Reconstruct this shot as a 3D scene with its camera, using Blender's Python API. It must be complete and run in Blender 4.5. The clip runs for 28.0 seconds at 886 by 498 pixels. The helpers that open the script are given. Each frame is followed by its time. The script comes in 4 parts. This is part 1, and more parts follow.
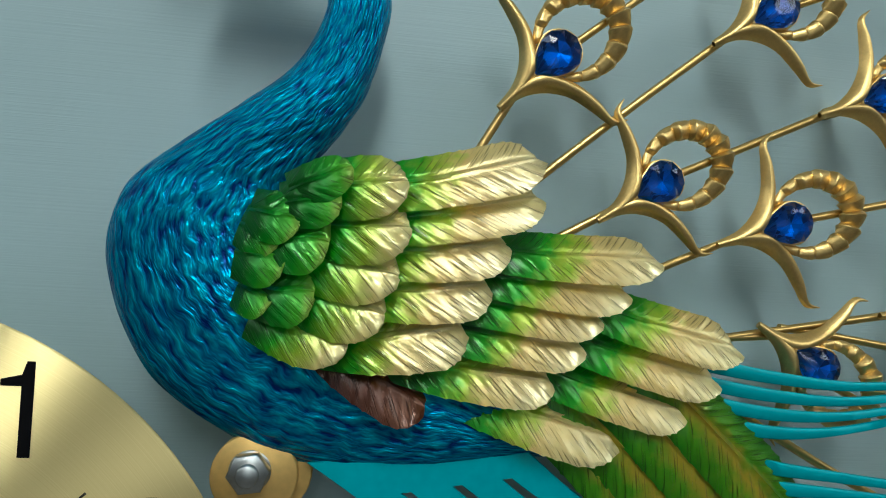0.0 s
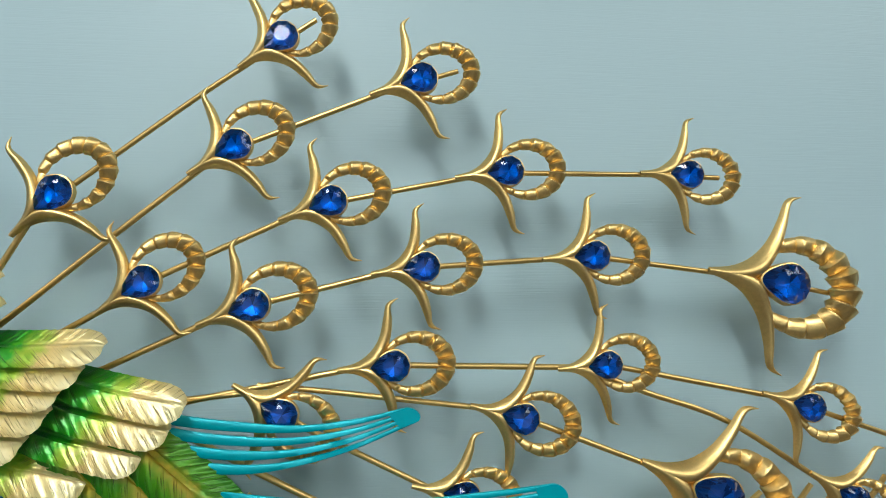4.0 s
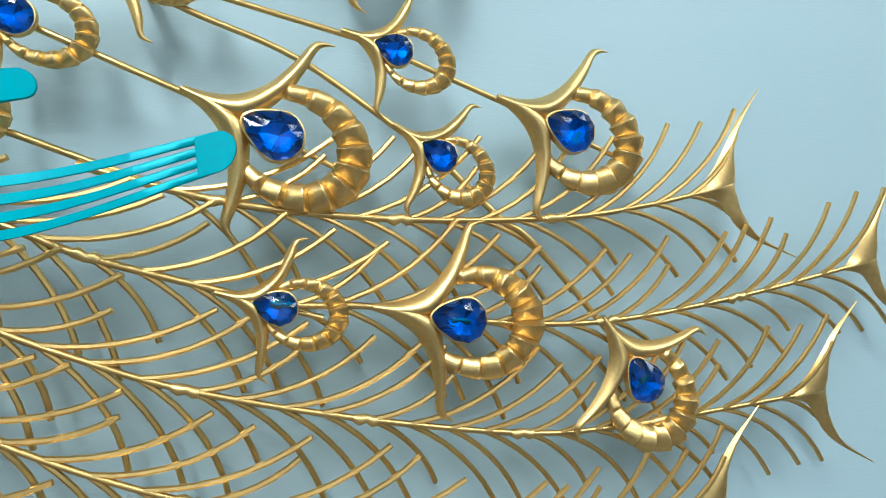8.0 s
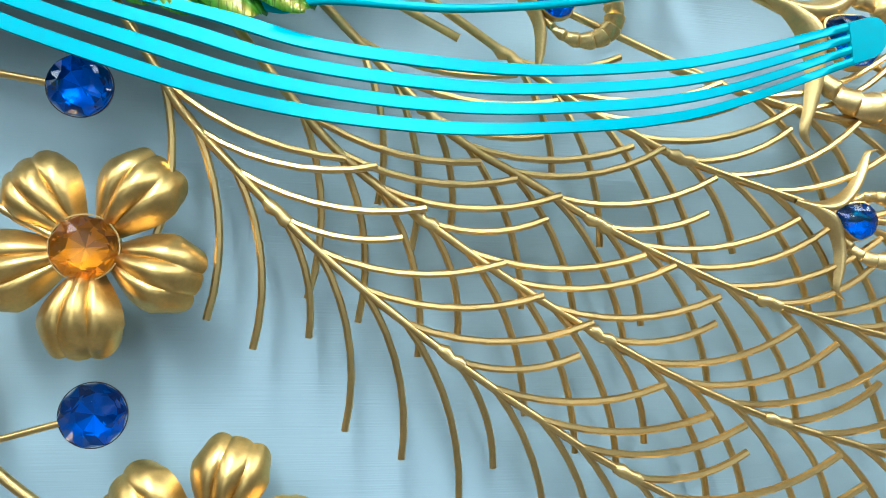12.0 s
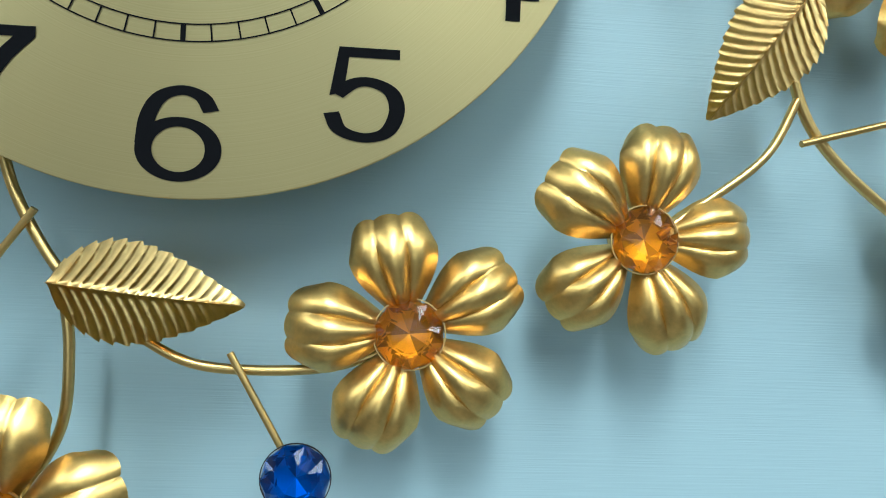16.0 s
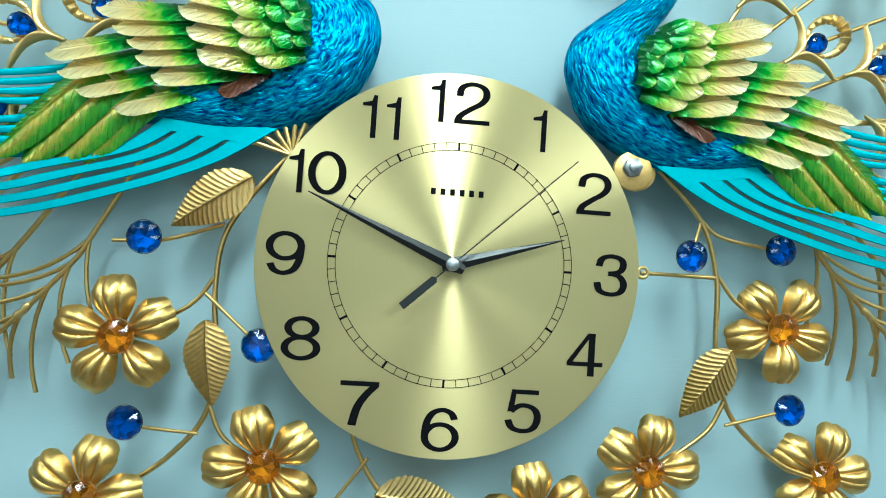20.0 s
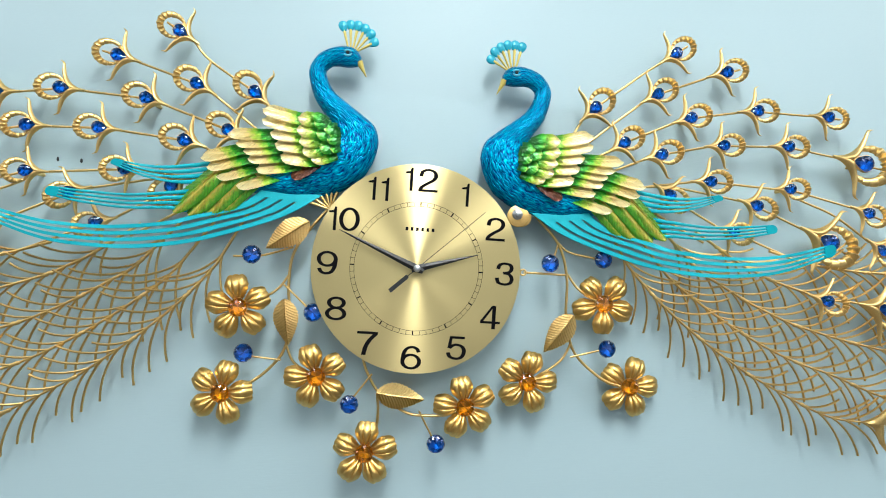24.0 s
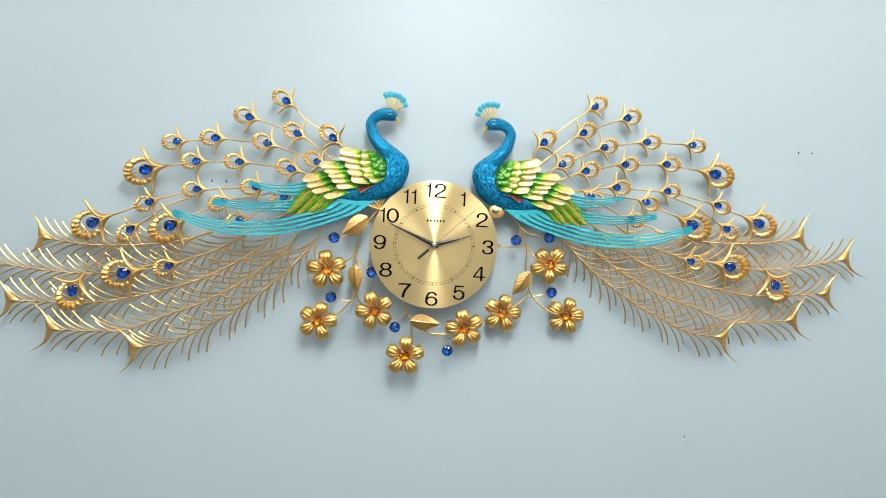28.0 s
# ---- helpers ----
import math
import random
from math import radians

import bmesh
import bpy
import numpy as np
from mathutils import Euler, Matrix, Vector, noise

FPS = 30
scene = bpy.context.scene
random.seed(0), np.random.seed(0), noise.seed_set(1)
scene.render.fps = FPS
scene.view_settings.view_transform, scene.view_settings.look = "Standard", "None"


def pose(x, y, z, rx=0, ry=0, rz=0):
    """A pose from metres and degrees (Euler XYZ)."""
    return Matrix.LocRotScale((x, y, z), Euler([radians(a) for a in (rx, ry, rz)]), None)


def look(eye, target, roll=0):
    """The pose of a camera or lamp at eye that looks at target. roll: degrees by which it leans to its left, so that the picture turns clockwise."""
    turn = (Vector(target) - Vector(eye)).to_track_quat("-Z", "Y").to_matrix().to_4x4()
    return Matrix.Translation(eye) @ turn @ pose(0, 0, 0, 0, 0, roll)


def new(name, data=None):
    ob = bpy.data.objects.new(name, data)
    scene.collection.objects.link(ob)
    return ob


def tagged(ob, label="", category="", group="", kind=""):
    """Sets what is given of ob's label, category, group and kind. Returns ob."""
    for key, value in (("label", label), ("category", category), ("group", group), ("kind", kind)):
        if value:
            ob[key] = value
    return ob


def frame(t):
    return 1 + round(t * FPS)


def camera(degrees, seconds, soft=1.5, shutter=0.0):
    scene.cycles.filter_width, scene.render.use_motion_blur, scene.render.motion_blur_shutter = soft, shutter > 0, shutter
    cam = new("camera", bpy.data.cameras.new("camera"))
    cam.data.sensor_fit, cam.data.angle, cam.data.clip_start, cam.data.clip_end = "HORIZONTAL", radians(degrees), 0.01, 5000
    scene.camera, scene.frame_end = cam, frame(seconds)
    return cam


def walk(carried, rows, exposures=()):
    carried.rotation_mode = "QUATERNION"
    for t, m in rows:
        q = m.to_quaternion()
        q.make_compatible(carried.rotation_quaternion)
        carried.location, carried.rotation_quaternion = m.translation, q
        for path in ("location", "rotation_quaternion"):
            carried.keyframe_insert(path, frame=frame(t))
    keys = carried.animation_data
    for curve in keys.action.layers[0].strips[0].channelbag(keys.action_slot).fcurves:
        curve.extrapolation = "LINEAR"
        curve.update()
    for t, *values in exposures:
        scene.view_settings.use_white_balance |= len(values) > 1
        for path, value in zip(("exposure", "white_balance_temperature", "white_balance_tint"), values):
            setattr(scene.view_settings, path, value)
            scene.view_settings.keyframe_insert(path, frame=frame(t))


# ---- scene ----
cam = camera(72.76, 28.0, soft=1.0)
PATH = (
    (0, (0.1814, -0.2745, 1.7717), (0.4144, 1.7118, 1.7981), 3.54),
    (0.5, (0.2003, -0.2779, 1.7484), (0.4081, 1.7072, 1.8753), 3.42),
    (1, (0.2376, -0.2814, 1.7462), (0.4528, 1.7060, 1.8081), 2.95),
    (1.5, (0.2686, -0.2865, 1.7509), (0.5860, 1.6832, 1.8905), 2.73),
    (2, (0.3071, -0.2990, 1.7807), (0.5382, 1.6826, 1.9218), 2.94),
    (2.5, (0.3398, -0.3204, 1.7859), (0.5933, 1.6496, 2.0198), 0.82),
    (4.5, (0.4563, -0.3902, 1.7981), (0.6964, 1.5898, 1.9456), -0.85),
    (5, (0.4909, -0.3775, 1.7672), (0.7953, 1.5949, 1.8973), -1.09),
    (5.5, (0.5180, -0.3767, 1.7485), (0.8685, 1.5890, 1.8624), -1.10),
    (6, (0.5414, -0.3765, 1.7192), (0.9427, 1.5808, 1.8080), -0.96),
    (6.5, (0.5683, -0.3747, 1.6920), (1.0271, 1.5699, 1.7816), -0.56),
    (7, (0.5912, -0.3682, 1.6739), (1.1036, 1.5644, 1.7227), -0.45),
    (7.5, (0.6186, -0.3646, 1.6465), (1.1599, 1.5607, 1.6654), 0.09),
    (8, (0.6267, -0.3585, 1.6211), (1.1765, 1.5645, 1.6248), 0.42),
    (8.5, (0.6360, -0.3415, 1.6017), (1.2190, 1.5716, 1.6059), 0.39),
    (9, (0.6253, -0.3288, 1.5872), (1.2007, 1.5866, 1.6047), 0.78),
    (9.5, (0.5927, -0.3211, 1.5708), (1.1466, 1.5998, 1.6273), 0.80),
    (10, (0.5453, -0.3114, 1.5667), (1.0618, 1.6200, 1.6197), 1.46),
    (10.5, (0.4976, -0.2975, 1.5616), (0.9457, 1.6487, 1.6691), 1.37),
    (11, (0.4572, -0.2918, 1.5592), (0.8314, 1.6707, 1.6511), 0.84),
    (11.5, (0.4267, -0.2968, 1.5543), (0.7190, 1.6772, 1.6880), 1.32),
    (12, (0.3875, -0.2959, 1.5528), (0.6824, 1.6782, 1.6792), 1.47),
    (12.5, (0.3227, -0.2948, 1.5344), (0.5599, 1.6880, 1.6446), 1.63),
    (14.5, (0.1997, -0.2633, 1.4842), (0.3153, 1.7312, 1.5760), 2.57),
    (15, (0.1622, -0.2522, 1.4602), (0.2659, 1.7435, 1.5410), 2.00),
    (15.5, (0.1358, -0.2552, 1.4377), (0.2325, 1.7394, 1.5467), 2.12),
    (16, (0.0782, -0.2648, 1.4368), (0.2188, 1.7303, 1.4355), 2.45),
    (16.5, (0.0284, -0.2945, 1.4430), (0.1130, 1.7037, 1.4417), 3.12),
    (17, (-0.0026, -0.3163, 1.4532), (0.0698, 1.6824, 1.4397), 3.30),
    (17.5, (-0.0184, -0.3518, 1.4648), (0.0529, 1.6468, 1.4453), 3.76),
    (18, (-0.0163, -0.4025, 1.5015), (0.1079, 1.5935, 1.4872), 4.20),
    (18.5, (-0.0185, -0.4504, 1.5474), (0.1222, 1.5446, 1.5489), 3.43),
    (19, (-0.0249, -0.4821, 1.5850), (0.1287, 1.5116, 1.6214), 3.37),
    (19.5, (-0.0402, -0.5080, 1.5824), (0.1178, 1.4852, 1.6317), 3.57),
    (20, (-0.0435, -0.5145, 1.5935), (0.1112, 1.4780, 1.6703), 3.89),
    (20.5, (-0.0424, -0.5173, 1.5977), (0.1112, 1.4746, 1.6917), 3.86),
    (21, (-0.0423, -0.5385, 1.6000), (0.1259, 1.4536, 1.6592), 3.61),
    (21.5, (-0.0379, -0.5987, 1.6152), (0.0973, 1.3961, 1.6657), 3.93),
    (23.5, (-0.0139, -0.8655, 1.5976), (0.0998, 1.1299, 1.6702), 3.60),
    (24, (-0.0288, -0.9101, 1.6025), (0.1202, 1.0833, 1.6665), 3.69),
    (24.5, (-0.0442, -0.9860, 1.6004), (0.1358, 1.0053, 1.6479), 3.46),
    (25, (-0.0815, -1.0704, 1.5888), (0.0676, 0.9238, 1.6205), 2.93),
    (25.5, (-0.1044, -1.1612, 1.5814), (0.0520, 0.8325, 1.5543), 2.73),
    (26, (-0.1080, -1.2329, 1.5895), (0.0465, 0.7611, 1.5983), 2.32),
    (26.5, (-0.0965, -1.2676, 1.5934), (0.0678, 0.7256, 1.5931), 2.70),
    (27, (-0.0747, -1.3354, 1.6002), (0.0684, 0.6594, 1.5892), 2.09),
    (27.5, (-0.0798, -1.3947, 1.5910), (0.0444, 0.6010, 1.5533), 2.61),
    (28, (-0.0817, -1.4582, 1.6114), (0.0640, 0.5362, 1.5825), 2.85),
)
EXPOSURES = (
    (0, -1.08, 6100, -2), (1, -0.72, 5900, -6), (2, -0.86, 5650, -11), (5, -0.35, 6350, 8), (8, -0.04, 5680, 2), (11, 0.05, 5350, -2), (12, 0.18, 5350, 2), (15, 0.10, 5400, -4), (16.5, 0.10, 5400, -6), (17, -0.10, 5420, -8), (18, -0.15, 5450, -10), (20, 0.06, 5280, -16), (23.5, 0.10, 6000, 3), (28, 0.15, 6700, 16),
)
walk(cam, [(t, look(eye, target, roll)) for t, eye, target, roll in PATH], EXPOSURES)

# ---- light ----
world = bpy.data.worlds.new("world")
scene.world = world
world.use_nodes = True
world.node_tree.nodes["Background"].inputs[0].default_value = (0.75, 0.85, 1.0, 1)
world.node_tree.nodes["Background"].inputs[1].default_value = 0.3


def area_lamp(name, eye, target, sx, sy, power, colour):
    data = bpy.data.lights.new(name, "AREA")
    data.shape, data.size, data.size_y, data.energy, data.color = "RECTANGLE", sx, sy, power, colour
    ob = new(name, data)
    ob.matrix_world = look(eye, target)
    return ob


area_lamp("ceiling_lamp_centre", (0.08, -1.35, 2.97), (0.08, -1.25, 0), 0.4, 1.0, 40, (1.0, 0.97, 0.93))
area_lamp("ceiling_lamp_rear", (0.03, -2.6, 2.97), (0.03, -2.5, 0), 0.24, 2.0, 36, (1.0, 0.97, 0.93))
# Two unseen overhead panels, added to light the wall softly from the sides.
area_lamp("ceiling_lamp_west", (-1.9, -1.5, 2.97), (-1.85, -1.45, 0), 2.0, 1.2, 45, (1.0, 0.97, 0.93))
area_lamp("ceiling_lamp_east", (1.9, -1.5, 2.97), (1.85, -1.45, 0), 2.0, 1.2, 54, (1.0, 0.97, 0.93))
# Added fill from behind the viewer; the south wall holds no window.
area_lamp("window_light", (0.2, -3.95, 1.6), (0.2, 0, 1.6), 3.2, 1.6, 13, (0.90, 0.96, 1.0))


# ---- materials ----
def nodes_of(name):
    m = bpy.data.materials.new(name)
    m.use_nodes = True
    t = m.node_tree
    return m, t, t.nodes["Principled BSDF"], (lambda kind: t.nodes.new(kind)), (lambda a, b: t.links.new(a, b))


def plain(name, colour, rough, metal=0.0, grain=0.08, size=60.0, bump=0.1, stretch=(1, 1, 1), coat=0.0, rough_var=0.12):
    """Base colour broken by noise at two scales, with fine relief."""
    m, t, bsdf, add, link = nodes_of(name)
    co, mp = add("ShaderNodeTexCoord"), add("ShaderNodeMapping")
    mp.inputs["Scale"].default_value = stretch
    link(co.outputs["Object"], mp.inputs[0])
    fine, wide = add("ShaderNodeTexNoise"), add("ShaderNodeTexNoise")
    fine.inputs["Scale"].default_value, fine.inputs["Detail"].default_value = size * 8, 4
    wide.inputs["Scale"].default_value, wide.inputs["Detail"].default_value = size * 0.6, 3
    for n in (fine, wide):
        link(mp.outputs[0], n.inputs["Vector"])
    mean, hsv = add("ShaderNodeMath"), add("ShaderNodeHueSaturation")
    mean.operation = "ADD"
    link(fine.outputs["Fac"], mean.inputs[0]), link(wide.outputs["Fac"], mean.inputs[1])
    span = add("ShaderNodeMapRange")
    span.inputs[1].default_value, span.inputs[2].default_value = 0.6, 1.4
    span.inputs[3].default_value, span.inputs[4].default_value = 1 - 2 * grain, 1 + 2 * grain
    link(mean.outputs[0], span.inputs[0]), link(span.outputs[0], hsv.inputs["Value"])
    hsv.inputs["Color"].default_value = (*colour, 1)
    link(hsv.outputs[0], bsdf.inputs["Base Color"])
    rr = add("ShaderNodeMapRange")
    rr.inputs[3].default_value, rr.inputs[4].default_value = rough - rough_var * 0.5, rough + rough_var * 0.5
    link(wide.outputs["Fac"], rr.inputs[0]), link(rr.outputs[0], bsdf.inputs["Roughness"])
    bsdf.inputs["Metallic"].default_value, bsdf.inputs["Coat Weight"].default_value = metal, coat
    if bump:
        b = add("ShaderNodeBump")
        b.inputs["Strength"].default_value, b.inputs["Distance"].default_value = bump, 0.0006
        link(fine.outputs["Fac"], b.inputs["Height"]), link(b.outputs[0], bsdf.inputs["Normal"])
    return m


GOLD = plain("satin_gold", (0.73, 0.515, 0.20), 0.39, 1.0, 0.06, 40, 0.06)
PETAL_GOLD = plain("petal_gold", (0.69, 0.455, 0.145), 0.36, 1.0, 0.07, 40, 0.08)
GOLD_DEEP = plain("deep_gold", (0.72, 0.51, 0.20), 0.38, 1.0, 0.07, 40, 0.08)
WIRE = plain("gold_wire", (0.67, 0.455, 0.165), 0.33, 1.0, 0.06, 40, 0.05)
PLATE_GOLD = plain("bracket_gold", (0.76, 0.50, 0.17), 0.45, 0.7, 0.06, 40, 0.05)
STEEL = plain("galvanised_steel", (0.46, 0.48, 0.49), 0.36, 1.0, 0.1, 60, 0.1)
CYAN = plain("turquoise_enamel", (0.003, 0.34, 0.41), 0.42, 0.3, 0.05, 30, 0.05)
CREST = plain("turquoise_crest", (0.008, 0.30, 0.42), 0.35, 0.1, 0.12, 60, 0.3)
BLACK = plain("black_print", (0.005, 0.005, 0.006), 0.85, 0.0, 0.03, 60, 0.0)
BLACK.node_tree.nodes["Principled BSDF"].inputs["Specular IOR Level"].default_value = 0.04
# Eyelid blue, lightened to stand for the highlight on the lid.
LID = plain("pale_eyelid", (0.10, 0.42, 0.55), 0.4, 0.0, 0.06, 60, 0.1)
HAND = plain("black_lacquer", (0.006, 0.007, 0.008), 0.34, 0.0, 0.05, 60, 0.02, coat=0.05)
BEAK = plain("ochre_beak", (0.52, 0.42, 0.10), 0.35, 0.2, 0.08, 60, 0.1)
MARK = plain("dark_plug", (0.02, 0.025, 0.03), 0.7, 0.0, 0.1, 60, 0.1)
GREY = plain("grey_paint", (0.24, 0.245, 0.25), 0.6, 0.0, 0.02, 2, 0.05)
FLOORING = plain("grey_tile", (0.13, 0.12, 0.11), 0.35, 0.0, 0.05, 2, 0.05)
PAINT = plain("white_paint", (0.78, 0.79, 0.79), 0.6, 0.0, 0.02, 2, 0.05)


def stone_materials(name, body, foil, dull):
    """Clear coloured acrylic in front, a foiled back behind it."""
    m, t, bsdf, add, link = nodes_of(name)
    bsdf.inputs["Base Color"].default_value = (*body, 1)
    bsdf.inputs["Transmission Weight"].default_value, bsdf.inputs["Roughness"].default_value = 1.0, 0.03
    bsdf.inputs["IOR"].default_value = 1.5
    back, t, bsdf, add, link = nodes_of(name + "_foil")
    geo, ramp = add("ShaderNodeNewGeometry"), add("ShaderNodeMapRange")
    mix = add("ShaderNodeMixRGB")
    link(geo.outputs["Random Per Island"], ramp.inputs[0])
    link(ramp.outputs[0], mix.inputs[0])
    mix.inputs[1].default_value, mix.inputs[2].default_value = (*[c * dull for c in foil], 1), (*foil, 1)
    link(mix.outputs[0], bsdf.inputs["Base Color"])
    bsdf.inputs["Metallic"].default_value, bsdf.inputs["Roughness"].default_value = 0.75, 0.32
    return m, back


SAPPHIRE = stone_materials("blue_faceted_acrylic", (0.002, 0.13, 0.74), (0.75, 0.90, 1.0), 0.16)
AMBER = stone_materials("amber_faceted_acrylic", (0.97, 0.41, 0.008), (1.0, 0.80, 0.34), 0.26)


def wall_material():
    m, t, bsdf, add, link = nodes_of("linen_wallpaper")
    co = add("ShaderNodeTexCoord")
    mp = add("ShaderNodeMapping")
    mp.inputs["Scale"].default_value = (22, 22, 1150)
    link(co.outputs["Object"], mp.inputs[0])
    thread, wide, tint = add("ShaderNodeTexNoise"), add("ShaderNodeTexNoise"), add("ShaderNodeMixRGB")
    thread.inputs["Scale"].default_value, thread.inputs["Detail"].default_value = 1.0, 1
    wide.inputs["Scale"].default_value, wide.inputs["Detail"].default_value = 3.0, 4
    link(mp.outputs[0], thread.inputs["Vector"]), link(co.outputs["Object"], wide.inputs["Vector"])
    tint.inputs[1].default_value, tint.inputs[2].default_value = (0.335, 0.455, 0.495, 1), (0.365, 0.48, 0.52, 1)
    link(wide.outputs["Fac"], tint.inputs[0]), link(tint.outputs[0], bsdf.inputs["Base Color"])
    bump = add("ShaderNodeBump")
    bump.inputs["Strength"].default_value, bump.inputs["Distance"].default_value = 0.16, 0.0006
    link(thread.outputs["Fac"], bump.inputs["Height"]), link(bump.outputs[0], bsdf.inputs["Normal"])
    bsdf.inputs["Roughness"].default_value = 0.48
    return m


def dial_material():
    m, t, bsdf, add, link = nodes_of("spun_brass_dial")
    tan, co = add("ShaderNodeTangent"), add("ShaderNodeTexCoord")
    tan.direction_type, tan.axis = "RADIAL", "Y"
    link(tan.outputs[0], bsdf.inputs["Tangent"])
    dist, ring = add("ShaderNodeVectorMath"), add("ShaderNodeTexNoise")
    dist.operation = "LENGTH"
    link(co.outputs["Object"], dist.inputs[0])
    ring.noise_dimensions = "1D"
    ring.inputs["Scale"].default_value, ring.inputs["Detail"].default_value = 2600, 2
    link(dist.outputs["Value"], ring.inputs["W"])
    mix = add("ShaderNodeMixRGB")
    mix.inputs[1].default_value, mix.inputs[2].default_value = (0.585, 0.47, 0.205, 1), (0.68, 0.565, 0.28, 1)
    link(ring.outputs["Fac"], mix.inputs[0]), link(mix.outputs[0], bsdf.inputs["Base Color"])
    bsdf.inputs["Metallic"].default_value, bsdf.inputs["Roughness"].default_value = 0.66, 0.40
    bsdf.inputs["Anisotropic"].default_value, bsdf.inputs["Anisotropic Rotation"].default_value = 1.0, 0.25
    return m


def feather_material(name, stops, metal=0.42, rough=0.30, vane=-0.16, along=1.0):
    """Painted feather: colour runs from root to tip along the UV's u; oblique barbs as relief; washed by noise."""
    m, t, bsdf, add, link = nodes_of(name)
    uv, sep, ramp = add("ShaderNodeUVMap"), add("ShaderNodeSeparateXYZ"), add("ShaderNodeValToRGB")
    link(uv.outputs[0], sep.inputs[0])
    co, blot = add("ShaderNodeTexCoord"), add("ShaderNodeTexNoise")
    blot.inputs["Scale"].default_value, blot.inputs["Detail"].default_value = 160, 4
    link(co.outputs["Object"], blot.inputs["Vector"])
    push = add("ShaderNodeMath")
    push.operation = "MULTIPLY_ADD"
    push.inputs[1].default_value = 0.34
    link(blot.outputs["Fac"], push.inputs[0])
    sub = add("ShaderNodeMath")
    sub.operation = "SUBTRACT"
    sub.inputs[1].default_value = 0.17
    tilt, length = add("ShaderNodeMath"), add("ShaderNodeMath")
    tilt.operation, tilt.inputs[1].default_value = "MULTIPLY_ADD", vane
    length.operation, length.inputs[1].default_value, length.inputs[2].default_value = "MULTIPLY_ADD", along, -0.5 * vane if along == 1.0 else 0.0
    link(sep.outputs[0], length.inputs[0]), link(sep.outputs[1], tilt.inputs[0]), link(length.outputs[0], tilt.inputs[2])
    link(tilt.outputs[0], sub.inputs[0]), link(sub.outputs[0], push.inputs[2])
    link(push.outputs[0], ramp.inputs[0])
    els = ramp.color_ramp.elements
    els[0].position, els[0].color = stops[0][0], (*stops[0][1], 1)
    els[1].position, els[1].color = stops[-1][0], (*stops[-1][1], 1)
    for p, c in stops[1:-1]:
        els.new(p).color = (*c, 1)
    wash = add("ShaderNodeMixRGB")
    wash.blend_type, wash.inputs[2].default_value = "MULTIPLY", (0.30, 0.24, 0.09, 1)
    link(ramp.outputs[0], wash.inputs[1]), link(wash.outputs[0], bsdf.inputs["Base Color"])
    bsdf.inputs["Metallic"].default_value, bsdf.inputs["Roughness"].default_value = metal, rough
    bsdf.inputs["Specular IOR Level"].default_value = 0.9
    bsdf.inputs["Coat Weight"].default_value, bsdf.inputs["Coat Roughness"].default_value = 0.55, 0.16
    comb, cs, side = add("ShaderNodeUVMap"), add("ShaderNodeSeparateXYZ"), add("ShaderNodeMath")
    comb.uv_map = "Comb"
    link(comb.outputs[0], cs.inputs[0])
    side.operation = "ABSOLUTE"
    link(cs.outputs[1], side.inputs[0])
    skewed, total = add("ShaderNodeMath"), add("ShaderNodeMath")
    skewed.operation, skewed.inputs[1].default_value = "MULTIPLY", -1.1
    link(side.outputs[0], skewed.inputs[0])
    link(cs.outputs[0], total.inputs[0]), link(skewed.outputs[0], total.inputs[1])
    grid, scaled, lines, edge = add("ShaderNodeCombineXYZ"), add("ShaderNodeMapping"), add("ShaderNodeTexNoise"), add("ShaderNodeMapRange")
    link(total.outputs[0], grid.inputs[0]), link(cs.outputs[1], grid.inputs[1])
    scaled.inputs["Scale"].default_value = (1350, 110, 1)
    link(grid.outputs[0], scaled.inputs[0]), link(scaled.outputs[0], lines.inputs["Vector"])
    lines.inputs["Scale"].default_value, lines.inputs["Detail"].default_value = 1.0, 1.5
    cut = add("ShaderNodeMapRange")
    cut.interpolation_type = "SMOOTHSTEP"
    cut.inputs[1].default_value, cut.inputs[2].default_value = 0.54, 0.72
    link(lines.outputs["Fac"], cut.inputs[0])
    edge.inputs[1].default_value, edge.inputs[2].default_value, edge.inputs[3].default_value = 0.0008, 0.005, 0.25
    link(side.outputs[0], edge.inputs[0])
    deep, strength = add("ShaderNodeMath"), add("ShaderNodeMath")
    deep.operation = strength.operation = "MULTIPLY"
    link(cut.outputs[0], deep.inputs[0]), link(edge.outputs[0], deep.inputs[1])
    strength.inputs[1].default_value = 0.70
    link(deep.outputs[0], strength.inputs[0]), link(strength.outputs[0], wash.inputs[0])
    bump = add("ShaderNodeBump")
    bump.invert = True
    bump.inputs["Strength"].default_value, bump.inputs["Distance"].default_value = 1.0, 0.0004
    link(deep.outputs[0], bump.inputs["Height"]), link(bump.outputs[0], bsdf.inputs["Normal"])
    return m


GREEN = (0.045, 0.54, 0.010)
DEEP = (0.010, 0.20, 0.014)
LIME = (0.58, 0.76, 0.06)
CREAM = (1.0, 0.79, 0.32)
WING = feather_material("green_to_cream_feather", ((0.04, DEEP), (0.25, GREEN), (0.41, LIME), (0.56, CREAM), (1.0, (1.0, 0.89, 0.52))))
COVERT = feather_material("green_covert", ((0.05, DEEP), (0.30, GREEN), (0.58, LIME), (0.86, (1.0, 0.86, 0.38)), (1.0, (1.0, 0.90, 0.50))))
SHOULDER = feather_material("deep_green_scale", ((0.0, DEEP), (0.4, (0.02, 0.42, 0.015)), (0.75, (0.13, 0.66, 0.03)), (1.0, (0.50, 0.76, 0.12))))
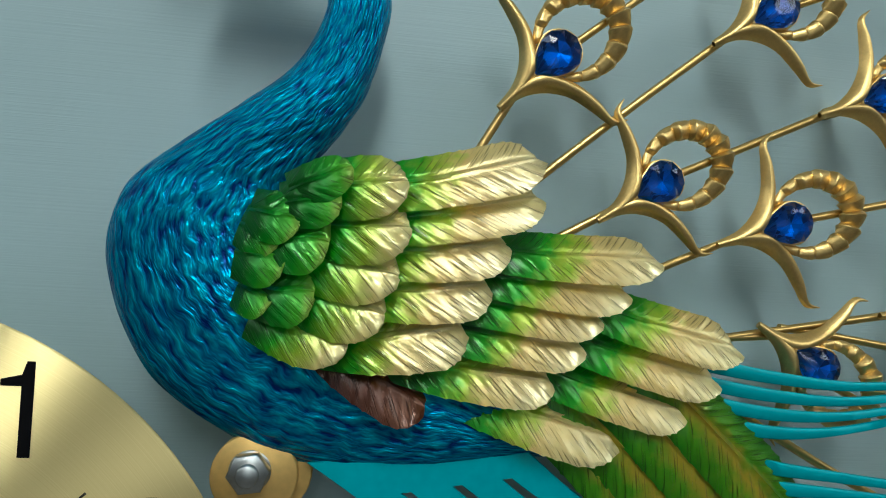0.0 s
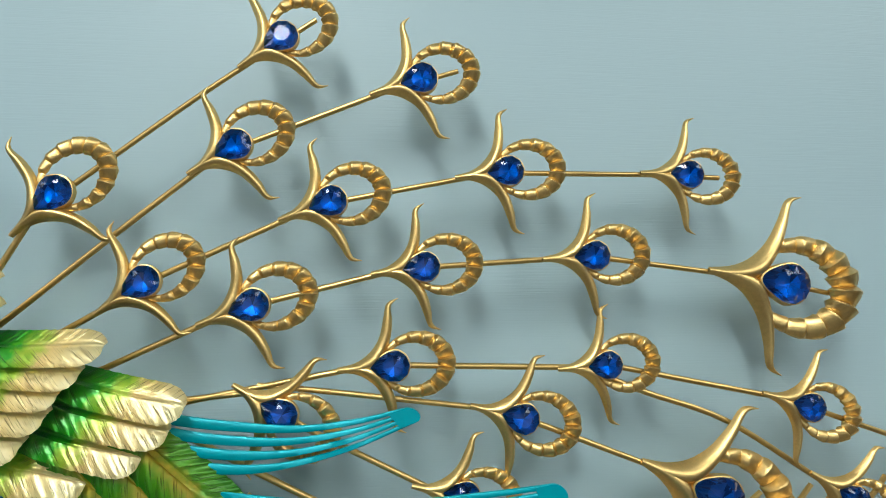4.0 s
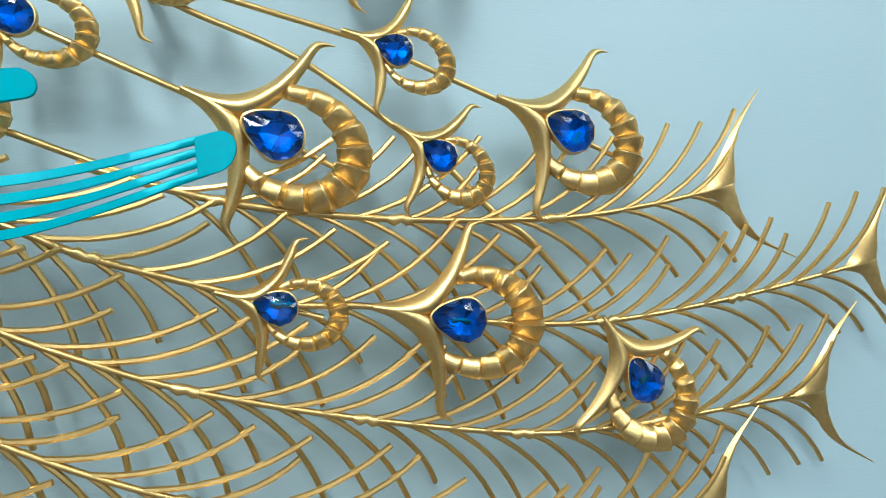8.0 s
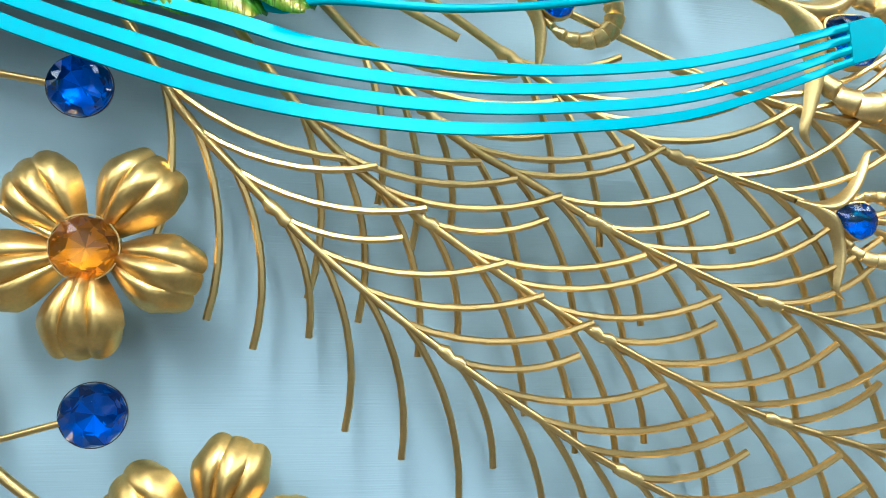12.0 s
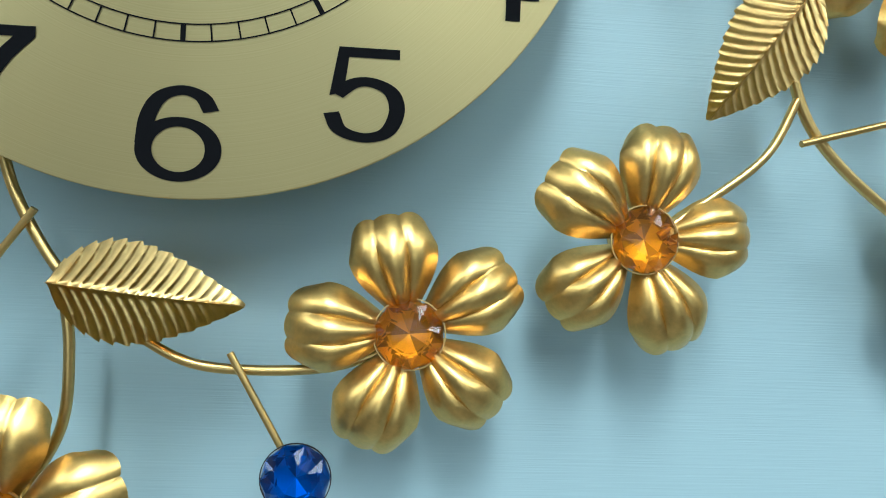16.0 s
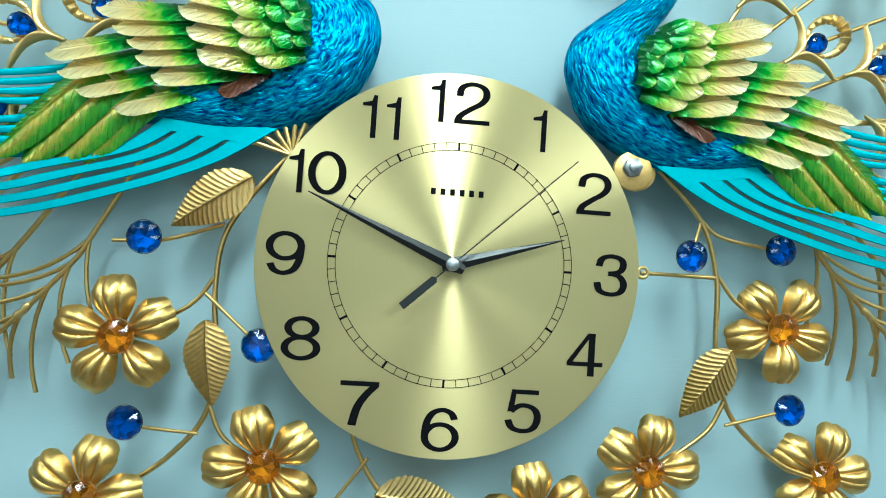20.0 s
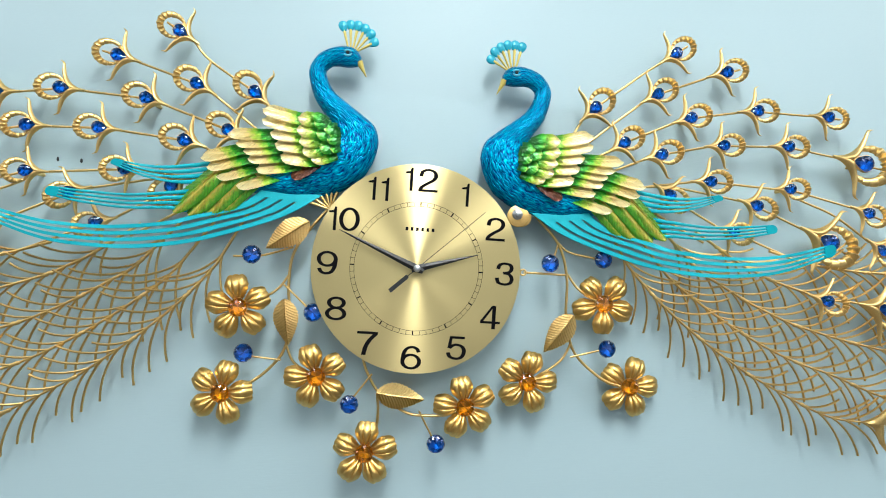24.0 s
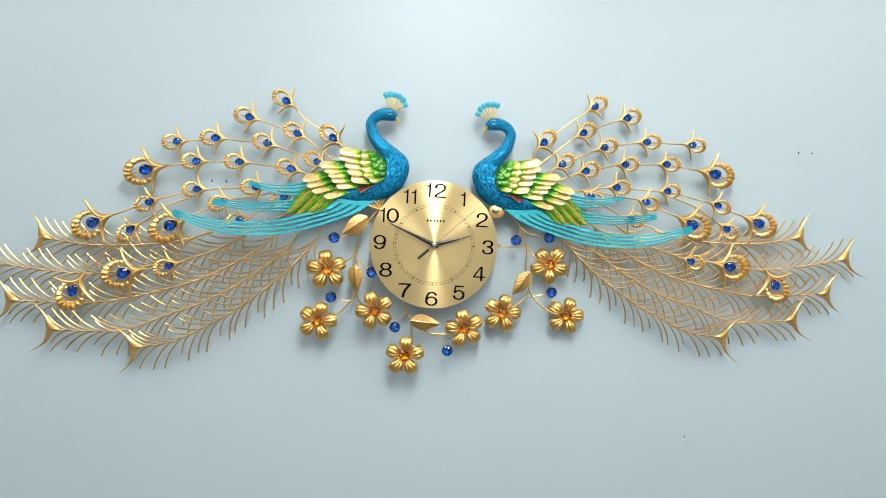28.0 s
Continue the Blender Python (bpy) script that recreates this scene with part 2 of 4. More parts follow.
BROWN = feather_material("russet_feather", ((0.0, (0.03, 0.007, 0.005)), (0.4, (0.12, 0.03, 0.012)), (1.0, (0.24, 0.08, 0.035))))
TAIL_GREEN = feather_material("green_tail_feather", ((0.0, (0.05, 0.40, 0.008)), (0.22, (0.15, 0.50, 0.015)), (0.45, (0.66, 0.51, 0.05)), (0.62, (0.14, 0.44, 0.012)), (1.0, (0.02, 0.27, 0.008))), vane=0.78, along=0.22)


def plumage_material():
    """Combed strokes along the spine: shade painted dark between, glints painted bright on crests."""
    m, t, bsdf, add, link = nodes_of("peacock_blue_plumage")
    uv, co = add("ShaderNodeUVMap"), add("ShaderNodeTexCoord")
    warp, mixv = add("ShaderNodeTexNoise"), add("ShaderNodeMixRGB")
    warp.inputs["Scale"].default_value, warp.inputs["Detail"].default_value = 70, 2
    link(co.outputs["Object"], warp.inputs["Vector"])
    mixv.blend_type, mixv.inputs[0].default_value = "LINEAR_LIGHT", 0.0035
    link(uv.outputs[0], mixv.inputs[1]), link(warp.outputs["Color"], mixv.inputs[2])
    mp, n = add("ShaderNodeMapping"), add("ShaderNodeTexNoise")
    mp.inputs["Scale"].default_value = (135, 420, 1)
    link(mixv.outputs[0], mp.inputs[0]), link(mp.outputs[0], n.inputs["Vector"])
    n.inputs["Scale"].default_value, n.inputs["Detail"].default_value = 1.0, 2.5
    ramp = add("ShaderNodeValToRGB")
    link(n.outputs["Fac"], ramp.inputs[0])
    els = ramp.color_ramp.elements
    els[0].position, els[0].color = 0.34, (0.0005, 0.025, 0.16, 1)
    els[1].position, els[1].color = 0.70, (0.003, 0.43, 0.60, 1)
    els.new(0.52).color = (0.001, 0.20, 0.38, 1)
    link(ramp.outputs[0], bsdf.inputs["Base Color"])
    b = add("ShaderNodeBump")
    b.inputs["Strength"].default_value, b.inputs["Distance"].default_value = 1.0, 0.0018
    link(n.outputs["Fac"], b.inputs["Height"]), link(b.outputs[0], bsdf.inputs["Normal"])
    bsdf.inputs["Metallic"].default_value, bsdf.inputs["Roughness"].default_value = 0.62, 0.29
    bsdf.inputs["Specular IOR Level"].default_value = 0.2
    return m


PLUMAGE, WALLPAPER, DIAL = plumage_material(), wall_material(), dial_material()

# ---- building tools ----
WORLD = {}


def thing(name, place, label, category, group=""):
    ob = new(name)
    ob.empty_display_size = 0.02
    ob.matrix_basis = WORLD[ob] = Matrix.Translation(place)
    return tagged(ob, label, category, group)


def put(name, mesh, parent, m=None, label=""):
    """A mesh object under parent, at the world pose m."""
    ob = new(name, mesh)
    m = m or Matrix()
    WORLD[ob] = m
    ob.parent = parent
    ob.matrix_parent_inverse = WORLD[parent].inverted()
    ob.matrix_basis = m
    return tagged(ob, label)


def mesh_of(bm, material, smooth=True, name="mesh"):
    bmesh.ops.recalc_face_normals(bm, faces=bm.faces)
    for f in bm.faces:
        f.smooth = smooth
    me = bpy.data.meshes.new(name)
    bm.to_mesh(me)
    bm.free()
    me.materials.append(material)
    if smooth:
        me.set_sharp_from_angle(angle=radians(50))
    return me


def part(name, bm, material, parent, label="", smooth=True, m=None):
    return put(name, mesh_of(bm, material, smooth, name), parent, m, label)


def V(p, y):
    return Vector((p[0], y, p[1]))


def smooth_line(points, step=6):
    """Catmull-Rom through the points."""
    pts = [Vector(p) for p in points]
    if len(pts) == 2:
        return [pts[0].lerp(pts[1], i / step) for i in range(step + 1)]
    pts = [2 * pts[0] - pts[1], *pts, 2 * pts[-1] - pts[-2]]
    out = []
    for a, b, c, d in zip(pts, pts[1:], pts[2:], pts[3:]):
        for i in range(step):
            u = i / step
            out.append(0.5 * (2 * b + (c - a) * u + (2 * a - 5 * b + 4 * c - d) * u * u + (3 * b - a - 3 * c + d) * u ** 3))
    return out + [pts[-2]]


def tube(line, radius, sides=8, bm=None):
    """A round rod along the line; radius is a number or a function of 0..1."""
    bm = bm or bmesh.new()
    n, rings = len(line), []
    for i, p in enumerate(line):
        d = (line[min(i + 1, n - 1)] - line[max(i - 1, 0)]).normalized()
        up = Vector((0, 1, 0)) if abs(d.y) < 0.9 else Vector((1, 0, 0))
        a = d.cross(up).normalized()
        b = d.cross(a)
        r = radius(i / (n - 1)) if callable(radius) else radius
        rings.append([bm.verts.new(p + r * (math.cos(q) * a + math.sin(q) * b)) for q in (2 * math.pi * k / sides for k in range(sides))])
    for r0, r1 in zip(rings, rings[1:]):
        for k in range(sides):
            bm.faces.new((r0[k], r0[(k + 1) % sides], r1[(k + 1) % sides], r1[k]))
    bm.faces.new(rings[0][::-1]), bm.faces.new(rings[-1])
    return bm


def disc(radius, y0, y1, sides=48, bevel=0.0, bm=None, at=(0, 0)):
    """A round plate with its axis along y: from y0 (back) to y1 (front)."""
    bm = bm or bmesh.new()
    rings = []
    for r, y in ((radius, y0), (radius, y1 + bevel), (radius - bevel, y1)):
        rings.append([bm.verts.new((at[0] + r * math.cos(q), y, at[1] + r * math.sin(q))) for q in (2 * math.pi * k / sides for k in range(sides))])
    for r0, r1 in zip(rings, rings[1:]):
        for k in range(sides):
            bm.faces.new((r0[k], r0[(k + 1) % sides], r1[(k + 1) % sides], r1[k]))
    bm.faces.new(rings[0][::-1]), bm.faces.new(rings[-1])
    return bm


def plate(outline, y0, y1, bevel=0.0004, bm=None):
    """A flat plate of the given outline, from y0 (back) to y1 (front), with a softened front edge."""
    bm = bm or bmesh.new()
    n = len(outline)
    pts = [Vector((*p, 0)) for p in outline]
    area = sum(a.x * b.y - b.x * a.y for a, b in zip(pts, pts[1:] + pts[:1]))
    sign = 1 if area > 0 else -1
    inner = []
    for i in range(n):
        d = (pts[(i + 1) % n] - pts[i - 1]).normalized()
        inner.append(pts[i] + sign * bevel * Vector((-d.y, d.x, 0)))
    rings = [[bm.verts.new((p.x, y, p.y)) for p in ring] for ring, y in ((pts, y0), (pts, y1 + bevel), (inner, y1))]
    for r0, r1 in zip(rings, rings[1:]):
        for k in range(n):
            bm.faces.new((r0[k], r0[(k + 1) % n], r1[(k + 1) % n], r1[k]))
    for f in (bm.faces.new(rings[0][::-1]), bm.faces.new(rings[-1])):
        f.normal_update()
    bmesh.ops.triangulate(bm, faces=[f for f in bm.faces if len(f.verts) > 4])
    return bm


def box(bm, lo, hi):
    v = [bm.verts.new((x, y, z)) for x in (lo[0], hi[0]) for y in (lo[1], hi[1]) for z in (lo[2], hi[2])]
    for q in ((0, 1, 3, 2), (4, 6, 7, 5), (0, 4, 5, 1), (2, 3, 7, 6), (0, 2, 6, 4), (1, 5, 7, 3)):
        bm.faces.new([v[i] for i in q])
    return bm


# ---- the room ----
def structure(name, lo, hi, material, label):
    ob = new(name, mesh_of(box(bmesh.new(), lo, hi), material, False, name))
    WORLD[ob] = Matrix()
    return tagged(ob, label, name.split("_")[0], "", "structure")


structure("wall_north", (-3, 0, 0), (3, 0.15, 3), WALLPAPER, "pale blue-grey wall with a fine linen-ribbed paper")
structure("wall_south", (-3, -4.15, 0), (3, -4, 3), GREY, "plain grey wall behind the viewer")
structure("wall_west", (-3.15, -4.15, 0), (-3, 0.15, 3), GREY, "plain grey side wall")
structure("wall_east", (3, -4.15, 0), (3.15, 0.15, 3), GREY, "plain grey side wall")
structure("floor", (-3.15, -4.15, -0.1), (3.15, 0.15, 0), FLOORING, "plain grey tiled floor")
structure("ceiling", (-3.15, -4.15, 3), (3.15, 0.15, 3.1), PAINT, "plain white ceiling")
Z0 = 1.6

# ---- the clock ----
clock = thing("wall_clock", (0, 0, Z0), "round spun-brass wall clock with black numerals between two peacocks", "clock")
R, FACE = 0.15, -0.05
face_pose = Matrix.Translation((-0.0002, 0, Z0 + -0.0001)) @ Matrix.Rotation(-radians(0.02), 4, "Y") @ Matrix.Diagonal((0.9992, 1, 0.9992, 1))
dial = part("dial", disc(R, FACE + 0.0015, FACE, 128, 0.0005), DIAL, clock, "spun brass dial with radial sheen", m=face_pose)
part("movement_case", disc(0.075, 0.0, FACE + 0.0015, 48, 0.001), HAND, clock, m=face_pose)


def stroke(bm, points, wide=0.085, thin=0.05):
    """A line drawn with a broad pen: wide across its upright runs, thin along its level ones."""
    line = smooth_line([(x, 0.0, z) for x, z in points], 10)
    n, rows = len(line), []
    closed = (line[0] - line[-1]).length < 1e-6
    for i, p in enumerate(line):
        d = (line[min(i + 1, n - 1)] - line[max(i - 1, 0)]).normalized()
        if closed and i in (0, n - 1):
            d = (line[1] - line[-2]).normalized()
        nx, nz = -d.z, d.x
        k = math.sqrt((wide * nx) ** 2 + (thin * nz) ** 2)
        off = Vector((wide * wide * nx / k, 0, thin * thin * nz / k))
        rows.append((bm.verts.new(p + off), bm.verts.new(p - off)))
    for (a, b), (c, e) in zip(rows, rows[1:]):
        bm.faces.new((a, b, e, c))


def slab(bm, *points):
    bm.faces.new([bm.verts.new((x, 0, z)) for x, z in points])


def loop(bm, z, rx, rz):
    stroke(bm, [(rx * math.cos(q), z + rz * math.sin(q)) for q in (2 * math.pi * k / 24 for k in range(25))])


def islands(bm):
    """The separate pieces of a mesh, each as its corners."""
    left = list(bm.verts)
    seen = set()
    for v in left:
        if v not in seen:
            piece, edge = {v}, [v]
            while edge:
                for e in edge.pop().link_edges:
                    for w in e.verts:
                        if w not in piece:
                            piece.add(w), edge.append(w)
            seen |= piece
            yield piece


def figure(n, height):
    """A broad grotesque numeral, of height 1 before it is scaled."""
    bm = bmesh.new()
    if n == 0:
        loop(bm, 0, 0.35, 0.45)
    if n in (6, 9):
        loop(bm, -0.165, 0.355, 0.285)
        stroke(bm, ((0.32, 0.24), (0.22, 0.39), (0.02, 0.45), (-0.20, 0.37), (-0.32, 0.16), (-0.357, -0.12)))
    if n == 8:
        loop(bm, -0.215, 0.36, 0.235), loop(bm, 0.24, 0.31, 0.21)
    if n == 3:
        stroke(bm, ((-0.30, 0.20), (-0.23, 0.38), (0.0, 0.45), (0.23, 0.39), (0.29, 0.24), (0.20, 0.09), (-0.06, 0.035)))
        stroke(bm, ((-0.06, 0.035), (0.20, -0.01), (0.32, -0.2), (0.24, -0.39), (0.0, -0.45), (-0.25, -0.38), (-0.33, -0.18)))
    if n == 2:
        stroke(bm, ((-0.32, 0.15), (-0.26, 0.36), (-0.02, 0.45), (0.24, 0.38), (0.32, 0.2), (0.22, 0.02), (-0.05, -0.15), (-0.27, -0.31), (-0.34, -0.45)))
        slab(bm, (-0.42, -0.5), (0.42, -0.5), (0.42, -0.395), (-0.40, -0.395))
    if n == 5:
        slab(bm, (-0.27, 0.395), (0.35, 0.395), (0.35, 0.5), (-0.29, 0.5))
        slab(bm, (-0.29, 0.5), (-0.17, 0.5), (-0.225, 0.02), (-0.375, -0.02))
        stroke(bm, ((-0.30, -0.01), (-0.12, 0.12), (0.08, 0.135), (0.28, 0.04), (0.34, -0.16), (0.24, -0.38), (0.0, -0.45), (-0.25, -0.38), (-0.35, -0.20)))
    if n == 4:
        slab(bm, (0.07, -0.5), (0.23, -0.5), (0.23, 0.5), (0.07, 0.5))
        slab(bm, (-0.43, -0.27), (0.43, -0.27), (0.43, -0.17), (-0.43, -0.17))
        slab(bm, (0.05, 0.5), (0.16, 0.5), (-0.29, -0.17), (-0.43, -0.17))
    if n == 7:
        slab(bm, (-0.44, 0.39), (0.44, 0.39), (0.44, 0.5), (-0.44, 0.5))
        stroke(bm, ((0.36, 0.42), (0.12, 0.16), (-0.04, -0.12), (-0.13, -0.5)), 0.095)
    if n == 9:
        bmesh.ops.rotate(bm, verts=bm.verts, matrix=Matrix.Rotation(math.pi, 3, "Y"))
    bmesh.ops.scale(bm, verts=bm.verts, vec=(height, 1, height))
    for k, island in enumerate(islands(bm)):
        for v in island:
            v.co.y = -0.00004 * k
    return mesh_of(bm, BLACK, False, "numeral")


def figure_one(height):
    """The numeral 1: a stem with a short flag."""
    bm = bmesh.new()
    w, h = 0.0042, height / 2
    pts = ((0.0048 - w, -h), (0.0048, -h), (0.0048, h), (0.0020, h), (0.0006, h * 0.72), (-0.0062, h * 0.62), (-0.0062, h * 0.48), (0.0048 - w, h * 0.48))
    bm.faces.new([bm.verts.new((x, 0, z)) for x, z in pts])
    bmesh.ops.triangulate(bm, faces=bm.faces)
    return mesh_of(bm, BLACK, False, "numeral")


DIGIT = 0.0335
ONE = figure_one(DIGIT)
DIGITS = {n: figure(n, DIGIT) for n in (0, 2, 3, 4, 5, 6, 7, 8, 9)}
DIGITS[1] = ONE
for n in range(1, 13):
    a = radians(30 * n)
    spread = {10: (-0.0130, 0.0102), 11: (-0.0068, 0.0115), 12: (-0.0185, 0.0085)}.get(n, (0.0,))
    for digit, dx in zip(str(n), spread):
        put("numeral", DIGITS[int(digit)], dial, face_pose @ Matrix.Translation((0.1272 * math.sin(a) + dx, FACE - 0.0003, 0.1272 * math.cos(a))))
track = bmesh.new()
for r0, r1 in ((0.0889, 0.0894), (0.0949, 0.0954)):
    rings = [[track.verts.new((r * math.cos(q), 0, r * math.sin(q))) for q in (2 * math.pi * k / 120 for k in range(120))] for r in (r0, r1)]
    for k in range(120):
        track.faces.new((rings[0][k], rings[0][(k + 1) % 120], rings[1][(k + 1) % 120], rings[1][k]))
for k in range(60):
    a, w = radians(6 * k), 0.0009 if k % 5 == 0 else 0.0003
    e, s = Vector((math.sin(a), 0, math.cos(a))), Vector((math.cos(a), 0, -math.sin(a)))
    track.faces.new([track.verts.new(p) for p in (0.0894 * e - w * s, 0.0949 * e - w * s, 0.0949 * e + w * s, 0.0894 * e + w * s)])
part("minute_track", track, BLACK, dial, "fine black minute ring", False, face_pose @ Matrix.Translation((0, FACE - 0.0003, 0)))
for k in range(6):
    part("mark_bar", box(bmesh.new(), (-0.0019, -0.0001, -0.0025), (0.0019, 0.0, 0.0025)), BLACK, dial, "", False, face_pose @ Matrix.Translation((-0.0178 + k * 0.0075, FACE - 0.0003, 0.056)))


def hand(name, angle, outline, depth, label=""):
    bm = plate(outline, 0.0, -0.0012, 0.0003)
    part(name, bm, HAND, clock, label, False, face_pose @ Matrix.Translation((0, depth, 0)) @ Matrix.Rotation(radians(angle), 4, "Y"))


def ridged_hand(name, angle, stations, depth):
    """A tapering hand, folded along its middle."""
    bm, rows = bmesh.new(), []
    for z, w in stations:
        rows.append([bm.verts.new(p) for p in ((-w, 0.0, z), (0, -0.0003 - 0.45 * w, z), (w, 0.0, z))])
    for a, b in zip(rows, rows[1:]):
        for k in range(3):
            bm.faces.new((a[k], a[(k + 1) % 3], b[(k + 1) % 3], b[k]))
    bm.faces.new(rows[0][::-1]), bm.faces.new(rows[-1])
    part(name, bm, HAND, clock, "glossy black tapering hand", False, face_pose @ Matrix.Translation((0, depth, 0)) @ Matrix.Rotation(radians(angle), 4, "Y"))


ridged_hand("hour_hand", 74, ((-0.008, 0.0035), (-0.002, 0.0052), (0.010, 0.0048), (0.045, 0.0030), (0.080, 0.0011), (0.090, 0.0004)), FACE - 0.006)
ridged_hand("minute_hand", 293, ((-0.010, 0.0035), (-0.002, 0.0052), (0.012, 0.0048), (0.060, 0.0030), (0.110, 0.0010), (0.122, 0.0004)), FACE - 0.0085)
hand("second_hand", 47, ((-0.003, -0.050), (0.003, -0.050), (0.003, -0.018), (0.0005, -0.016), (0.0004, 0.126), (-0.0004, 0.126), (-0.0005, -0.016), (-0.003, -0.018)), FACE - 0.011, "thin black sweep hand with a broad tail")
part("hub", disc(0.0052, 0, -0.014, 24, 0.001), STEEL, clock, "silver centre cap", m=face_pose @ Matrix.Translation((0, FACE, 0)))

# ---- gems ----
def gem_mesh(materials, drop=0.0, sides=10):
    """A cut stone of radius 1: domed crown with a flat table, foiled pavilion behind; drop pulls one end (towards -x) to a point."""
    rng = random.Random(5)
    bm = bmesh.new()

    def at(r, k, h):
        q = 2 * math.pi * k / sides
        x, z = r * math.cos(q), r * math.sin(q)
        if drop and x < 0:
            x *= 1 + drop * abs(x) ** 1.5
            z *= 1 - 0.35 * drop * abs(x)
        return Vector((x, h, z))

    def face(slot, *pts):
        f = bm.faces.new([bm.verts.new(p) for p in pts])
        f.material_index = slot

    levels = ((1.0, 0.0, 0.0), (0.985, 0.0, -0.14), (0.83, 0.5, -0.34), (0.50, 0.0, -0.47))
    rings = [[at(r, k + off, h) for k in range(sides)] for r, off, h in levels]
    for k in range(sides):
        j = (k + 1) % sides
        face(0, rings[0][k], rings[0][j], rings[1][j], rings[1][k])
        face(0, rings[1][k], rings[1][j], rings[2][k])
        face(0, rings[1][j], rings[2][j], rings[3][j], rings[2][k])
        face(0, rings[2][k], rings[3][j], rings[3][k])
    face(0, *rings[3])
    waist = [at(0.55, k + 0.5, 0.26 + rng.uniform(-0.03, 0.03)) for k in range(sides)]
    culet = Vector((0.0, 0.36, 0.0))
    for k in range(sides):
        j = (k + 1) % sides
        face(1, rings[0][k], rings[0][j], waist[k])
        face(1, rings[0][j], waist[j], waist[k])
        face(1, waist[k], waist[j], culet)
    for f in bm.faces:
        f.normal_update()
        mid = f.calc_center_median()
        if f.normal.dot(mid - Vector((0, -0.05, 0))) < 0:
            f.normal_flip()
    bmesh.ops.remove_doubles(bm, verts=[v for f in bm.faces if f.material_index == 0 for v in f.verts], dist=0.0005)
    me = bpy.data.meshes.new("gem")
    bm.to_mesh(me)
    bm.free()
    for m in materials:
        me.materials.append(m)
    return me


GEM_BLUE, GEM_AMBER, GEM_DROP = gem_mesh(SAPPHIRE, 0, 10), gem_mesh(AMBER, 0, 10), gem_mesh(SAPPHIRE, 0.48, 10)


def ring_mesh(material, r0, r1, sides=32, depth=0.5):
    bm = bmesh.new()
    rings = []
    for r, y in ((r0, 0.0), (r0, -depth), (r1, -depth), (r1, 0.0)):
        rings.append([bm.verts.new((r * math.cos(q), y, r * math.sin(q))) for q in (2 * math.pi * k / sides for k in range(sides))])
    for r0_, r1_ in zip(rings, rings[1:] + rings[:1]):
        for k in range(sides):
            bm.faces.new((r0_[k], r0_[(k + 1) % sides], r1_[(k + 1) % sides], r1_[k]))
    return mesh_of(bm, material, True, "bezel")


BEZEL = ring_mesh(GOLD_DEEP, 1.0, 1.035, 40, 0.06)
BEZEL_THIN = ring_mesh(HAND, 0.99, 1.02, 40, 0.05)


def spot(p, y, scale, angle=0.0):
    return Matrix.Translation((p[0], y, p[1])) @ Matrix.Rotation(-radians(angle), 4, "Y") @ Matrix.Diagonal((scale, scale, scale, 1))


# ---- flowers, leaves and vines ----
def petal_mesh():
    """A domed petal, 1 long, from a pinched root to a wavy rim, with three soft lengthwise swellings."""
    bm = bmesh.new()
    nu, nv = 22, 36
    grid = []
    for i in range(nu + 1):
        u = i / nu
        half = 0.11 + 0.250 * math.sin(math.pi / 2 * min(1, u / 0.78)) ** 1.15 - 0.045 * max(0, u - 0.78) / 0.22
        row = []
        for j in range(nv + 1):
            v = 2 * j / nv - 1
            lobe = abs(math.cos(1.5 * math.pi * v)) ** 0.75
            mid = math.sin(math.pi * min(1, 0.08 + u * 0.94)) ** 0.7
            fade = min(1, max(0, (u - 0.58) / 0.36))
            swell = 0.078 * mid * (lobe - 0.6) * (1 - 0.35 * v * v) * (1 - 0.75 * fade * fade * (3 - 2 * fade))
            dome = 0.15 * mid * (1 - v * v) - 0.07 * v * v * u - 0.10 * u ** 5
            rim = 0.76 + 0.24 * (1 - 0.97 * abs(v) ** 3.6) ** 0.5 + 0.040 * u ** 3 * (lobe - 0.5)
            row.append(bm.verts.new((0.20 + 0.80 * u * rim, -0.02 - dome - swell - 0.15 * math.sin(u * 2.0), half * v)))
        grid.append(row)
    for r0, r1 in zip(grid, grid[1:]):
        for a, b, c, d in zip(r0, r0[1:], r1[1:], r1):
            bm.faces.new((a, b, c, d))
    bmesh.ops.remove_doubles(bm, verts=bm.verts, dist=0.0008)
    bmesh.ops.solidify(bm, geom=bm.faces[:], thickness=0.016)
    return mesh_of(bm, PETAL_GOLD, True, "petal")


PETAL = petal_mesh()
garland = thing("flower_garland", (0, 0, Z0 - 0.2), "gold vine with five-petalled flowers, leaves and blue beads", "garland")


def flower(p, turn, size=0.0452, y=-0.036):
    cup = part("flower", disc(0.010, 0.006, -0.002, 20, 0.001), GOLD_DEEP, garland, "gold flower with an amber stone", m=spot(p, y, 1))
    rng = random.Random(int(turn * 10))
    for k in range(5):
        put("petal", PETAL, cup, spot(p, y - 0.001, size * rng.uniform(0.97, 1.03), turn + 72 * k + rng.uniform(-2.5, 2.5)) @ Matrix.Rotation(radians(rng.uniform(-8, 4)), 4, "Z"))
    put("amber_stone", GEM_AMBER, cup, spot(p, y - 0.008, 0.0132, turn * 3), "faceted amber stone")
    put("bezel", BEZEL, cup, spot(p, y - 0.008, 0.0132))


